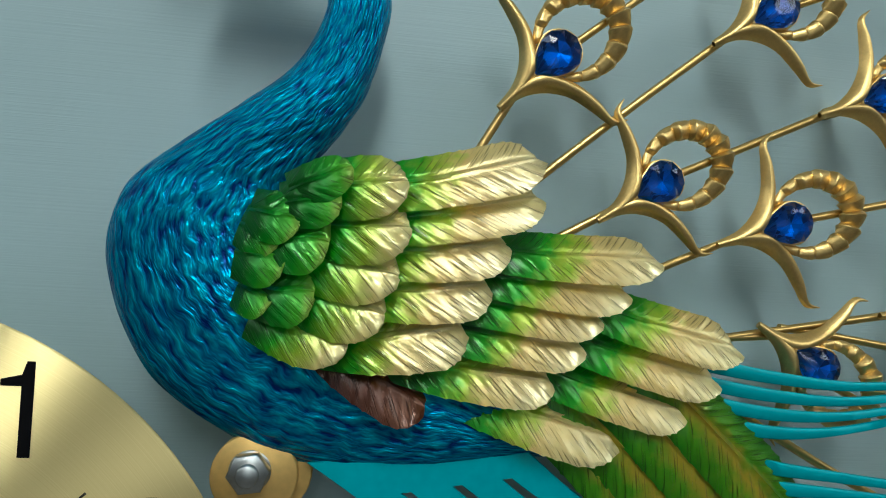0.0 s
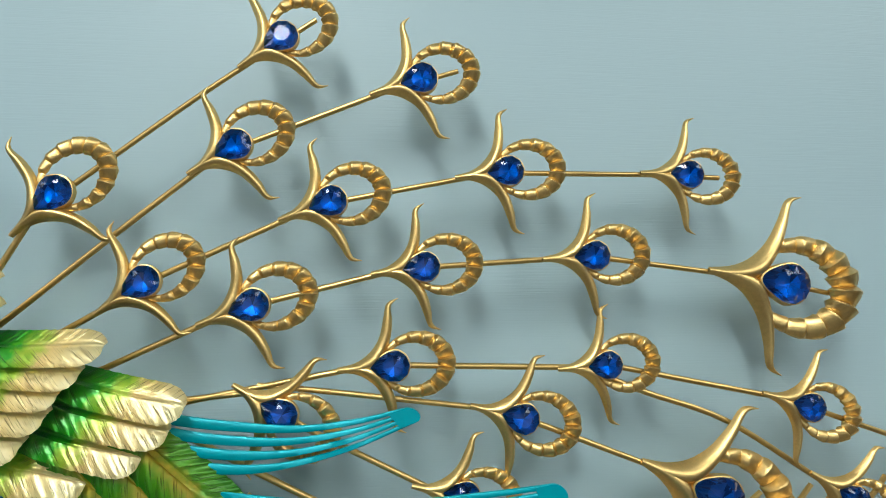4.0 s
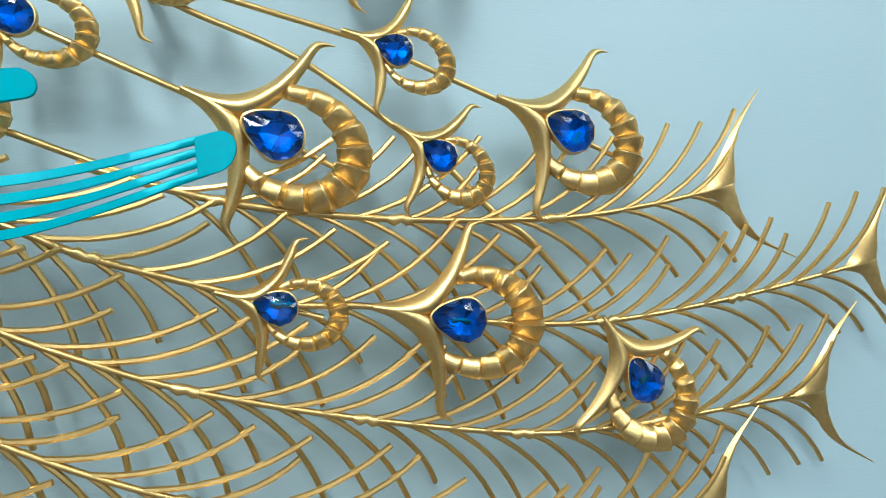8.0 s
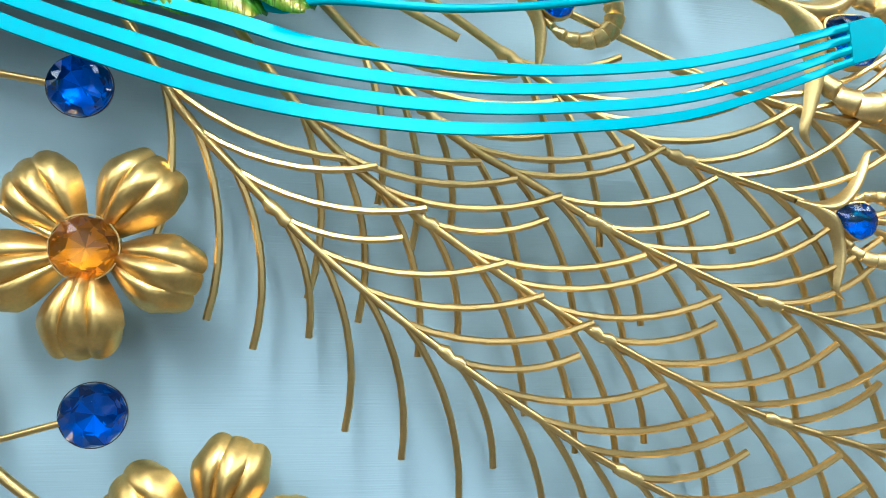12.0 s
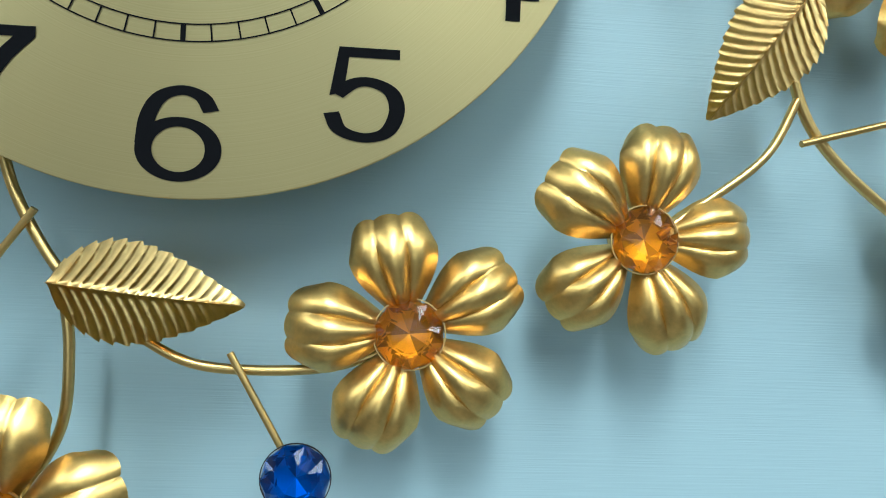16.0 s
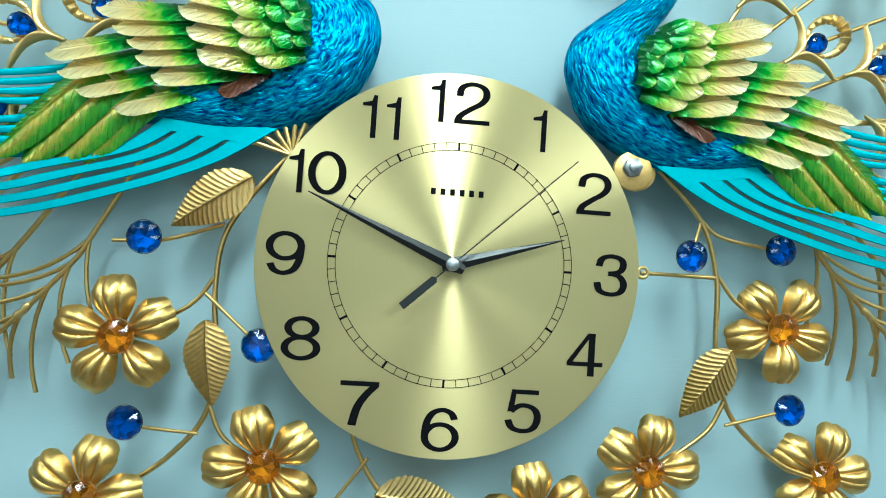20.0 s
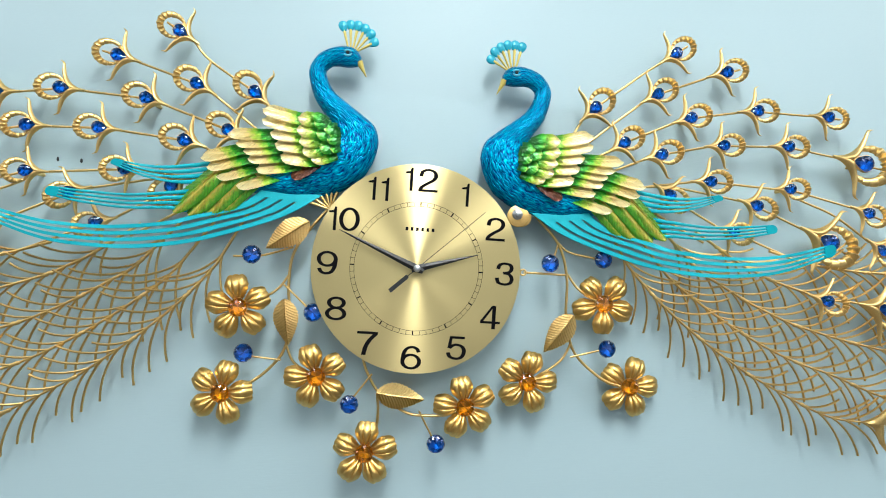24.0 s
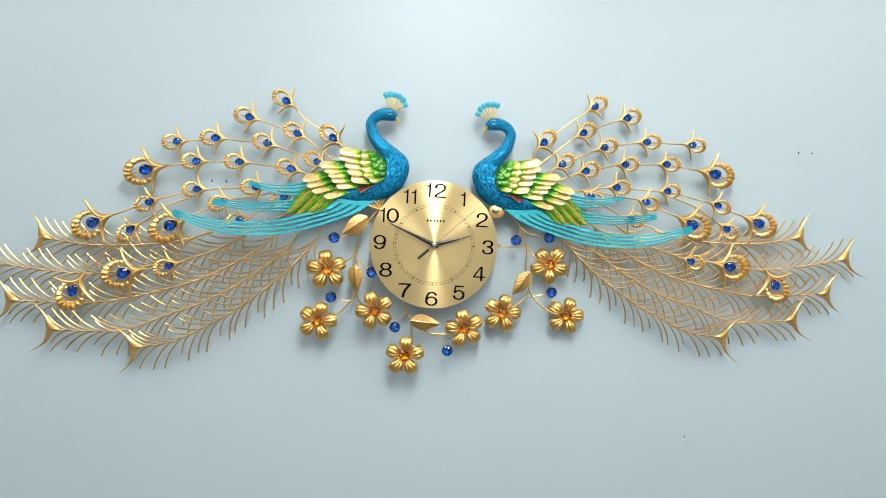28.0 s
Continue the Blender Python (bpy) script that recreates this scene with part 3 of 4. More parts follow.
def leaf_mesh():
    """A serrated leaf, 1 long, with raised side veins."""
    bm = bmesh.new()
    nu, nv = 150, 44
    grid = []
    for i in range(nu + 1):
        u = i / nu
        half = 0.292 * math.sin(math.pi * u ** 0.80) ** 0.85 * (1 - 0.25 * u) + 0.004
        half *= 1 + 0.09 * (((u * 13) % 1.0) - 0.5)
        row = []
        for j in range(nv + 1):
            v = 2 * j / nv - 1
            vein = 0.0050 * (2 * abs(math.sin(math.pi * 17 * (u - (0.75 * abs(v) - 0.2 * v * v) * half))) ** 0.7 - 1) - 0.012 * math.exp(-(v / 0.05) ** 2)
            row.append(bm.verts.new((u, -0.03 * (1 - abs(v)) - 0.05 * math.sin(math.pi * u) + vein * (1 - 0.3 * abs(v)), half * v)))
        grid.append(row)
    for r0, r1 in zip(grid, grid[1:]):
        for a, b, c, d in zip(r0, r0[1:], r1[1:], r1):
            bm.faces.new((a, b, c, d))
    bmesh.ops.solidify(bm, geom=bm.faces[:], thickness=0.012)
    return mesh_of(bm, GOLD, True, "leaf")


LEAF = leaf_mesh()


def leaf(base, tip, y=-0.042):
    d = Vector(tip) - Vector(base)
    put("leaf", LEAF, garland, spot(base, y, d.length, math.degrees(math.atan2(d.y, d.x))), "gold leaf with pressed veins")


def bead(p, y=-0.040, r=0.0128):
    b = put("blue_bead", GEM_BLUE, garland, spot(p, y, r, p[0] * 900), "faceted blue bead")
    put("bezel", BEZEL_THIN, b, spot(p, y, r))


def vine(points, r=0.0021, y=-0.034):
    part("stem", tube(smooth_line([V(p, y) for p in points], 8), r, 10), WIRE, garland)


for p, y, turn in (((-0.2628, 1.4086), -0.044, 4), ((-0.1316, 1.4389), -0.049, 36.6), ((-0.0570, 1.3356), -0.050, 15), ((0.0828, 1.4045), -0.041, 32), ((0.1726, 1.4435), -0.037, 77), ((0.3300, 1.4425), -0.028, 2.7), ((0.2812, 1.5649), -0.037, 56), ((-0.2464, 1.5297), -0.048, 26)):
    flower(p, turn, y=y + 0.008)
for p, y in (((-0.2332, 1.6049), -0.045), ((-0.1428, 1.5281), -0.044), ((-0.2340, 1.4670), -0.049), ((-0.0826, 1.4029), -0.050), ((0.0435, 1.3506), -0.042), ((0.2887, 1.4991), -0.038), ((0.1934, 1.6198), -0.048), ((0.2758, 1.6303), -0.037)):
    bead(p, y)
leaf((-0.157, 1.657), (-0.215, 1.615))
leaf((-0.184, 1.545), (-0.174, 1.48))
for end in ((-0.161, 1.685), (-0.154, 1.691), (-0.146, 1.698), (-0.138, 1.703), (-0.129, 1.705), (-0.121, 1.702)):
    part("fan_rib", tube(smooth_line([V(p, -0.040) for p in ((-0.129, 1.676), end)], 6), lambda s: 0.0012 + 0.0012 * s, 8), GOLD, garland, "gold rib of a small fan leaf")
leaf((-0.046, 1.419), (0.023, 1.413))
leaf((0.234, 1.546), (0.193, 1.49))
vine(((0.166, 1.693), (0.207, 1.65), (0.223, 1.602), (0.225, 1.548), (0.234, 1.505), (0.25, 1.48), (0.284, 1.454), (0.313, 1.444)))
vine(((0.207, 1.651), (0.225, 1.638), (0.268, 1.631)), 0.0016)
vine(((0.207, 1.65), (0.204, 1.636), (0.199, 1.622)), 0.0015)
vine(((0.158, 1.604), (0.19, 1.604), (0.225, 1.604)), 0.0017)
part("wire_loop", tube([V((0.1545 + 0.0042 * math.cos(q), 1.604 + 0.0042 * math.sin(q)), -0.046) for q in (2 * math.pi * k / 24 for k in range(25))], 0.0014, 8), GOLD, garland, "small gold wire loop at the dial's edge")
vine(((0.224, 1.605), (0.242, 1.584), (0.272, 1.567)), 0.0018)
vine(((0.235, 1.504), (0.222, 1.479), (0.196, 1.458), (0.178, 1.445)), 0.0018)
vine(((0.234, 1.484), (0.277, 1.496)), 0.0014, -0.038)
vine(((-0.134, 1.676), (-0.162, 1.639), (-0.178, 1.607), (-0.181, 1.565), (-0.176, 1.514), (-0.18, 1.475), (-0.196, 1.449), (-0.224, 1.424), (-0.262, 1.405)))
vine(((-0.182, 1.578), (-0.194, 1.56), (-0.211, 1.547), (-0.247, 1.529)), 0.0018)
vine(((-0.187, 1.565), (-0.149, 1.532)), 0.0014, -0.038)
vine(((-0.179, 1.48), (-0.166, 1.455), (-0.137, 1.436)), 0.0018)
vine(((-0.225, 1.461), (-0.184, 1.458)), 0.0014, -0.038)
vine(((-0.261, 1.601), (-0.223, 1.604), (-0.178, 1.619)), 0.0016)
vine(((-0.071, 1.476), (-0.063, 1.45), (-0.046, 1.422), (-0.025, 1.405), (-0.001, 1.391), (0.024, 1.388), (0.053, 1.39), (0.079, 1.398)), 0.0020)
vine(((-0.045, 1.417), (-0.042, 1.393), (-0.044, 1.364), (-0.059, 1.336)), 0.0020)
vine(((-0.08, 1.408), (-0.054, 1.445)), 0.0014, -0.038)
vine(((0.039, 1.357), (0.017, 1.395)), 0.0014, -0.038)

# ---- feathered tails ----
def horn(bm, outer, inner, high, back, steps=5, across=8, crest=0.5):
    """A tapering horn between two edge lines, domed in front and shallow behind."""
    a, b = (smooth_line([(x, 0.0, z) for x, z in line], steps) for line in (outer, inner))
    n, rings = len(a) - 1, []
    for i, (p, q) in enumerate(zip(a, b)):
        wide = (q - p).length
        ring = []
        for k in range(across + 1):
            f = k / across
            g = f ** (math.log(0.5) / math.log(crest))
            ring.append(bm.verts.new(p.lerp(q, f) + Vector((0, -min(high, wide * 0.55) * math.sin(math.pi * g) ** 0.75, 0))))
        for k in range(1, 4):
            ring.append(bm.verts.new(q.lerp(p, k / 4) + Vector((0, min(back, wide * 0.3) * math.sin(math.pi * k / 4), 0))))
        rings.append(ring)
    m = len(rings[0])
    for r0, r1 in zip(rings, rings[1:]):
        for k in range(m):
            bm.faces.new((r0[k], r0[(k + 1) % m], r1[(k + 1) % m], r1[k]))
    bm.faces.new(rings[0][::-1]), bm.faces.new(rings[-1])


def eye_parts(big):
    """Calyx, ribbed ring and sizes of a tail eye, in units of the way from its foot to its stone; the axis is +x."""
    bm = bmesh.new()
    if big:
        outer = ((0, 0.035), (0.27, 0.10), (0.50, 0.23), (0.69, 0.46), (0.81, 0.76), (0.87, 1.00), (0.95, 1.085), (1.10, 1.12))
        inner = ((0, -0.03), (0.36, -0.07), (0.68, 0.02), (0.88, 0.40), (0.945, 0.72), (0.96, 0.95), (1.00, 1.045), (1.10, 1.11))
    else:
        outer = ((0, 0.045), (0.32, 0.10), (0.57, 0.25), (0.76, 0.49), (0.86, 0.82), (0.915, 1.06), (0.99, 1.15), (1.15, 1.20))
        inner = ((0, -0.035), (0.38, -0.07), (0.72, 0.02), (0.95, 0.42), (1.02, 0.77), (1.01, 1.00), (1.045, 1.105), (1.15, 1.185))
    for side in (1, -1):
        horn(bm, [(x, z * side) for x, z in outer], [(x, z * side) for x, z in inner], 0.17, 0.05, crest=0.55)
    calyx = mesh_of(bm, GOLD, True, "calyx")
    cx, a, b, w0, w1 = (1.19, 0.61, 0.51, 0.05, 0.20) if big else (1.38, 0.58, 0.48, 0.052, 0.172)
    ring = bmesh.new()
    n, sides, rings = 208, 10, []
    for i in range(n + 1):
        s = i / n
        q = radians(-146 + 292 * s)
        c, d = math.cos(q), math.sin(q)
        fat = math.sin(math.pi * s) ** 1.2
        saw = (13 * s) % 1.0
        rib = (saw / 0.74) ** 0.7 if saw < 0.74 else ((1 - saw) / 0.26) ** 0.7
        w = (w0 + (w1 - w0) * fat) * (0.86 + 0.14 * rib)
        rings.append([ring.verts.new((cx + (a + w * math.cos(h)) * c, -0.02 - (0.30 + 0.62 * rib) * w * math.sin(h), (b + w * math.cos(h)) * d)) for h in (2 * math.pi * k / sides for k in range(sides))])
    for r0, r1 in zip(rings, rings[1:]):
        for k in range(sides):
            ring.faces.new((r0[k], r0[(k + 1) % sides], r1[(k + 1) % sides], r1[k]))
    ring.faces.new(rings[0][::-1]), ring.faces.new(rings[-1])
    return calyx, mesh_of(ring, GOLD_DEEP, True, "eye_ring")


EYE_BIG, EYE_SMALL = eye_parts(True), eye_parts(False)


def drop_bezel():
    bm = bmesh.new()
    pts = []
    for k in range(40):
        q = 2 * math.pi * k / 40
        x, z = math.cos(q), math.sin(q)
        if x < 0:
            x, z = x * (1 + 0.48 * abs(x) ** 1.5), z * (1 - 0.168 * abs(x))
        pts.append((x, z))
    rows = [[bm.verts.new((x * f, y, z * f)) for x, z in pts] for f, y in ((0.97, 0.3), (0.98, -0.08), (1.03, -0.06), (1.06, 0.3))]
    for r0, r1 in zip(rows, rows[1:] + rows[:1]):
        for k in range(40):
            bm.faces.new((r0[k], r0[(k + 1) % 40], r1[(k + 1) % 40], r1[k]))
    return mesh_of(bm, GOLD, True, "bezel")


DROP_BEZEL = drop_bezel()
# foot and stone of each eye, and whether it is a large one
EYES = {
    "a1": ((0.2289, 1.8336), (0.2519, 1.8576), 0), "a2": ((0.3465, 1.9325), (0.3721, 1.9511), 0),
    "b1": ((0.3199, 1.8692), (0.3469, 1.8862), 0), "b2": ((0.4224, 1.9189), (0.4534, 1.9289), 0),
    "c1": ((0.2734, 1.7906), (0.2994, 1.8086), 0), "c2": ((0.3706, 1.8433), (0.4006, 1.8543), 0), "c3": ((0.4731, 1.8696), (0.5051, 1.8736), 0), "c4": ((0.5885, 1.8744), (0.6195, 1.8734), 0),
    "d1": ((0.3268, 1.7841), (0.3578, 1.7951), 0), "d2": ((0.4234, 1.8123), (0.4544, 1.8163), 0), "d3": ((0.5251, 1.8209), (0.5571, 1.8229), 0), "d4": ((0.6304, 1.8144), (0.6804, 1.8054), 1),
    "e1": ((0.4044, 1.7578), (0.4364, 1.7598), 0), "e2": ((0.5332, 1.7558), (0.5632, 1.7578), 0), "e3": ((0.6619, 1.7387), (0.6919, 1.7297), 0), "e4": ((0.7511, 1.7098), (0.7981, 1.6918), 1),
    "f0": ((0.3474, 1.7512), (0.3744, 1.7342), 0), "f1": ((0.4803, 1.7362), (0.5113, 1.7282), 0), "f2": ((0.5828, 1.7011), (0.6298, 1.6791), 1),
    "g1": ((0.6905, 1.6902), (0.7175, 1.6732), 0), "h1": ((0.4465, 1.6925), (0.4765, 1.6862), 0),
    "i1": ((0.5993, 1.5990), (0.6310, 1.5904), 0), "i2": ((0.6797, 1.5901), (0.7307, 1.5821), 1), "i3": ((0.8205, 1.5815), (0.8480, 1.5410), 1),
}
RODS = (
    (((0.212, 1.798), "a1"), 0.0018), (("a1", (0.319, 1.912), "a2"), 0.0017),
    (((0.223, 1.785), (0.282, 1.836), "b1"), 0.0018), (("b1", "b2"), 0.0017),
    (((0.243, 1.774), "c1"), 0.0018), (("c1", "c2"), 0.0018), (("c2", "c3"), 0.0017), (("c3", "c4"), 0.0017),
    (((0.258, 1.752), "d1"), 0.0018), (("d1", "d2"), 0.0018), (("d2", "d3"), 0.0017), (("d3", "d4"), 0.0017),
    (((0.299, 1.738), "e1"), 0.0018), (("e1", "e2"), 0.0018), (("e2", "e3"), 0.0017), (("e3", "e4"), 0.0017),
    (((0.32, 1.743), "f0"), 0.0017), (((0.36, 1.75), (0.396, 1.746), "f1"), 0.0017), (("f1", "f2"), 0.0018),
    (((0.565, 1.75), (0.59, 1.74), (0.64, 1.722), "g1"), 0.0018), (("g1", (0.755, 1.64), (0.776, 1.626), "i3"), 0.0020),
    (((0.384, 1.727), "h1"), 0.0018), (((0.316, 1.727), (0.386, 1.689), (0.432, 1.667)), 0.0020), (("h1", (0.574, 1.652), (0.61, 1.644)), 0.0018),
)
EYE_Y = -0.034


def put_eye(foot, stone, big, holder):
    d = Vector(stone) - Vector(foot)
    angle, unit = math.degrees(math.atan2(d.y, d.x)), d.length
    calyx, ring = EYE_BIG if big else EYE_SMALL
    m = spot(foot, EYE_Y, unit, angle)
    c = put("tail_eye", calyx, holder, m, "horned gold calyx with ribbed ring and blue stone")
    put("eye_ring", ring, c, m)
    r = unit * (0.255 if big else 0.285)
    g = spot(stone, EYE_Y - 0.10 * unit, r, angle)
    put("blue_stone", GEM_DROP, c, g, "faceted blue drop stone")
    put("bezel", DROP_BEZEL, c, g)


# barbed feathers: their midribs, from the hidden root to the fish-tail tip
RIBS = (
    (((0.61, 1.644), (0.698, 1.638), (0.794, 1.641), (0.852, 1.65), (0.892, 1.659)), -0.0315),
    (((0.484, 1.642), (0.514, 1.628), (0.543, 1.616), (0.597, 1.601), (0.633, 1.592), (0.68, 1.59), (0.735, 1.581), (0.818, 1.578), (0.916, 1.591), (1.013, 1.611)), -0.0325),
    (((0.414, 1.635), (0.435, 1.618), (0.458, 1.606), (0.5, 1.584), (0.536, 1.568), (0.585, 1.55), (0.67, 1.53), (0.77, 1.514), (0.83, 1.513), (0.887, 1.517), (0.968, 1.524)), -0.0320),
    (((0.355, 1.637), (0.378, 1.612), (0.4, 1.594), (0.4205, 1.5805), (0.451, 1.5605), (0.490, 1.538), (0.5378, 1.5138), (0.5875, 1.494), (0.644, 1.478), (0.735, 1.4475), (0.815, 1.448), (0.884, 1.455)), -0.0335),
    (((0.303, 1.642), (0.319, 1.619), (0.357, 1.581), (0.391, 1.552), (0.433, 1.521), (0.468, 1.498), (0.519, 1.468), (0.63, 1.418), (0.704, 1.408)), -0.0360),
)
# where a weld sits along each midrib, and the way from weld to weld
WELDS = ((0.164, 0.094), (0.1438, 0.096), (0.2766, 0.0935), (0.2645, 0.0965), (0.2610, 0.0965))
FISH = (
    (((0, 0.002), (0.006, 0.010), (0.012, 0.018), (0.020, 0.032), (0.029, 0.049), (0.046, 0.071)), ((0, -0.001), (0.024, 0.002), (0.0285, 0.013), (0.0270, 0.030), (0.033, 0.049), (0.0465, 0.0705))),
    (((0, -0.002), (0.013, -0.004), (0.022, -0.012), (0.030, -0.021), (0.046, -0.030), (0.079, -0.041)), ((0, 0.001), (0.024, 0.010), (0.0285, 0.003), (0.033, -0.010), (0.047, -0.0265), (0.0795, -0.0405))),
)


def fish_mesh():
    """The forked end of a barbed feather: two domed horns grown together at the midrib."""
    bm = bmesh.new()
    for outer, inner in FISH:
        horn(bm, outer, inner, 0.0030, 0.0012, 6, 8, 0.6)
    return mesh_of(bm, GOLD, True, "fish_tail")


FISH_TAIL = fish_mesh()


def build_tail(place, flip, shift):
    """The tail on one side of the clock; place maps a spot of the first side, shift moves single eyes."""
    base = place((0.6, Z0))
    tail = thing("peacock_tail", (base[0], 0, base[1]), "openwork gold peacock tail with blue stone eyes and barbed feathers", "tail", "peacock tails")
    eyes = {}
    for key, (foot, stone, big) in EYES.items():
        move = Vector(shift.get(key, (0, 0)))
        eyes[key] = (Vector(place(foot)) + move, Vector(place(stone)) + move)
        put_eye(*eyes[key], big, tail)
    onward = {stops[0] for stops, r in RODS if isinstance(stops[0], str)}
    for key in EYES:
        if key not in onward:
            foot, stone = eyes[key]
            part("rod", tube([V(stone, EYE_Y + 0.003), V(stone + (stone - foot) * 0.72, EYE_Y + 0.003)], 0.0016, 8), WIRE, tail)
    for stops, r in RODS:
        pts = []
        for k, s in enumerate(stops):
            if isinstance(s, str):
                foot, stone = eyes[s]
                pts.append(V(foot.lerp(stone, 0.3) if k else stone, EYE_Y + 0.0032))
            else:
                pts.append(V(place(s), EYE_Y + 0.004))
        part("rod", tube(smooth_line(pts, 6), r, 8), WIRE, tail)
    for rib_no, (stops, y) in enumerate(RIBS):
        first, second = Vector(stops[0]), Vector(stops[1])
        back = (first - second).normalized() * 0.07 + Vector((-0.004, 0.012))
        line = smooth_line([V(place(p), y) for p in ((first + back), *stops)], 8)
        rib = part("barbed_feather", tube(line, lambda s: 0.0022 - 0.0006 * s, 8), WIRE, tail, "gold wire feather with curved barbs and a fish-tail tip")
        run = [0.0]
        for a, b in zip(line, line[1:]):
            run.append(run[-1] + (b - a).length)
        total = run[-1]
        rng = random.Random(40 + rib_no)

        def on_rib(s):
            k = max(i for i in range(len(run) - 1) if run[i] <= s)
            a, b = line[k], line[k + 1]
            return a.lerp(b, (s - run[k]) / (run[k + 1] - run[k])), (b - a).normalized()

        # welded in lengths: a short pair of barbs at each weld, then three long pairs
        weld, pitch = WELDS[rib_no]
        group = -3
        while weld + group * pitch < total:
            for slot, (step, long) in enumerate(((0.0, 0.055), (0.222, 0.083), (0.475, 0.081), (0.715, 0.083))):
                s = weld + (group + step) * pitch
                if not (0.072 if rib_no > 2 else 0.04) < s < total - 0.006:
                    continue
                for side in (1, -1):
                    p, d = on_rib(s + rng.uniform(-0.0012, 0.0012))
                    size = long * rng.uniform(0.94, 1.06)
                    lean, curl = rng.uniform(14, 18), rng.uniform(38, 45)
                    pts, steps = [p], 7
                    for k in range(steps):
                        turn = radians(side * (lean + curl * (k + 0.5) / steps))
                        way = Vector((d.x * math.cos(turn) - d.z * math.sin(turn), 0, d.x * math.sin(turn) + d.z * math.cos(turn)))
                        pts.append(pts[-1] + way * size / steps + Vector((0, (-0.0003 if side == flip else 0.0011) + rng.uniform(-0.0002, 0.0002), 0)))
                    part("barb", tube(pts, 0.00165, 7), WIRE, rib)
                if slot == 0 and s < total - 0.035:
                    p, d = on_rib(s)
                    tilt = d.cross(Vector((0, 1, 0))) * rng.uniform(-0.0008, 0.0008)
                    part("weld", tube([p - d * 0.0095, p - d * 0.006 + tilt, p - d * 0.002 - tilt, p + d * 0.0015 + tilt, p + d * 0.004], lambda q: 0.0021 + 0.0012 * abs(math.sin(7 * q)), 9), GOLD, rib, "lumpy brazed joint")
            group += 1
        p, d = on_rib(total - 0.001)
        put("fish_tail", FISH_TAIL, rib, spot((p.x, p.z), y, 1.0, math.degrees(math.atan2(d.z, d.x)) - 13 * flip) @ Matrix.Diagonal((1, 1, flip, 1)))
    for p, y in ((EYES["e2"][1], -0.034), (EYES["i2"][1], -0.034), (EYES["c2"][1], -0.034), (EYES["d4"][1], -0.034)):
        part("standoff", tube([V(place(p), 0.0), V(place(p), y)], 0.003, 10), GOLD, tail)


# ---- peacock ----
bird = thing("peacock_ornament", (0.18, 0, Z0 + 0.12), "relief peacock with blue body, green and cream wing and turquoise plumes", "ornament", "peacocks")
# the two outlines of the body from tail to beak: breast side, back side
BODY = (
    ((0.294, 1.695), (0.294, 1.699)), ((0.241, 1.693), (0.249, 1.718)), ((0.205, 1.688), (0.215, 1.739)), ((0.174, 1.688), (0.192, 1.756)), ((0.139, 1.696), (0.173, 1.775)), ((0.102, 1.721), (0.161, 1.781)),
    ((0.084, 1.761), (0.152, 1.785)), ((0.088, 1.79), (0.154, 1.794)), ((0.106, 1.808), (0.158, 1.806)), ((0.128, 1.825), (0.168, 1.82)), ((0.148, 1.843), (0.177, 1.839)),
    ((0.158, 1.867), (0.183, 1.871)), ((0.151, 1.877), (0.171, 1.893)), ((0.142, 1.879), (0.153, 1.904)), ((0.131, 1.878), (0.134, 1.908)), ((0.121, 1.878), (0.118, 1.905)), ((0.113, 1.879), (0.109, 1.894)), ((0.11, 1.881), (0.108, 1.889)),
)


def loft_body(rows, deep, y):
    """Sections of an ellipse between two outlines, with combed feather relief and a UV along the spine."""
    low, high = smooth_line([V(p, 0) for p, q in rows], 12), smooth_line([V(q, 0) for p, q in rows], 12)
    bm = bmesh.new()
    uv = bm.loops.layers.uv.new("UVMap")
    sides, rings, n, run = 96, [], len(low), [0.0]
    for i in range(n - 1):
        run.append(run[-1] + ((low[i + 1] + high[i + 1]) / 2 - (low[i] + high[i]) / 2).length)
    for i in range(n):
        mid, half, ring = (low[i] + high[i]) / 2, (low[i] - high[i]) / 2, []
        size = half.length
        thick = deep + 0.4 * min(1, max(0, (0.032 - size) / 0.018))
        for k in range(sides):
            q = 2 * math.pi * k / sides
            at = Vector((run[i] * 85, q * size * 330, 0))
            f = 1 + (min(0.0022, size * 0.06) * noise.noise(at) + 0.0014 * noise.noise(at * 0.4 + Vector((7, 3, 1)))) / size
            ring.append(bm.verts.new(mid + half * math.cos(q) * (1 + (f - 1) * 0.3) + Vector((0, y - size * thick * f * math.sin(q), 0))))
        rings.append(ring)
    for i in range(n - 1):
        for k in range(sides):
            j = (k + 1) % sides
            f = bm.faces.new((rings[i][k], rings[i][j], rings[i + 1][j], rings[i + 1][k]))
            for loop, (a, b) in zip(f.loops, ((i, k), (i, k + 1), (i + 1, k + 1), (i + 1, k))):
                loop[uv].uv = (run[a], 2 * math.pi * b / sides * 0.03)
    bm.faces.new(rings[0][::-1]), bm.faces.new(rings[-1])
    return bm


part("body", loft_body(BODY, 0.46, -0.036), PLUMAGE, bird, "peacock-blue body with combed plumage")


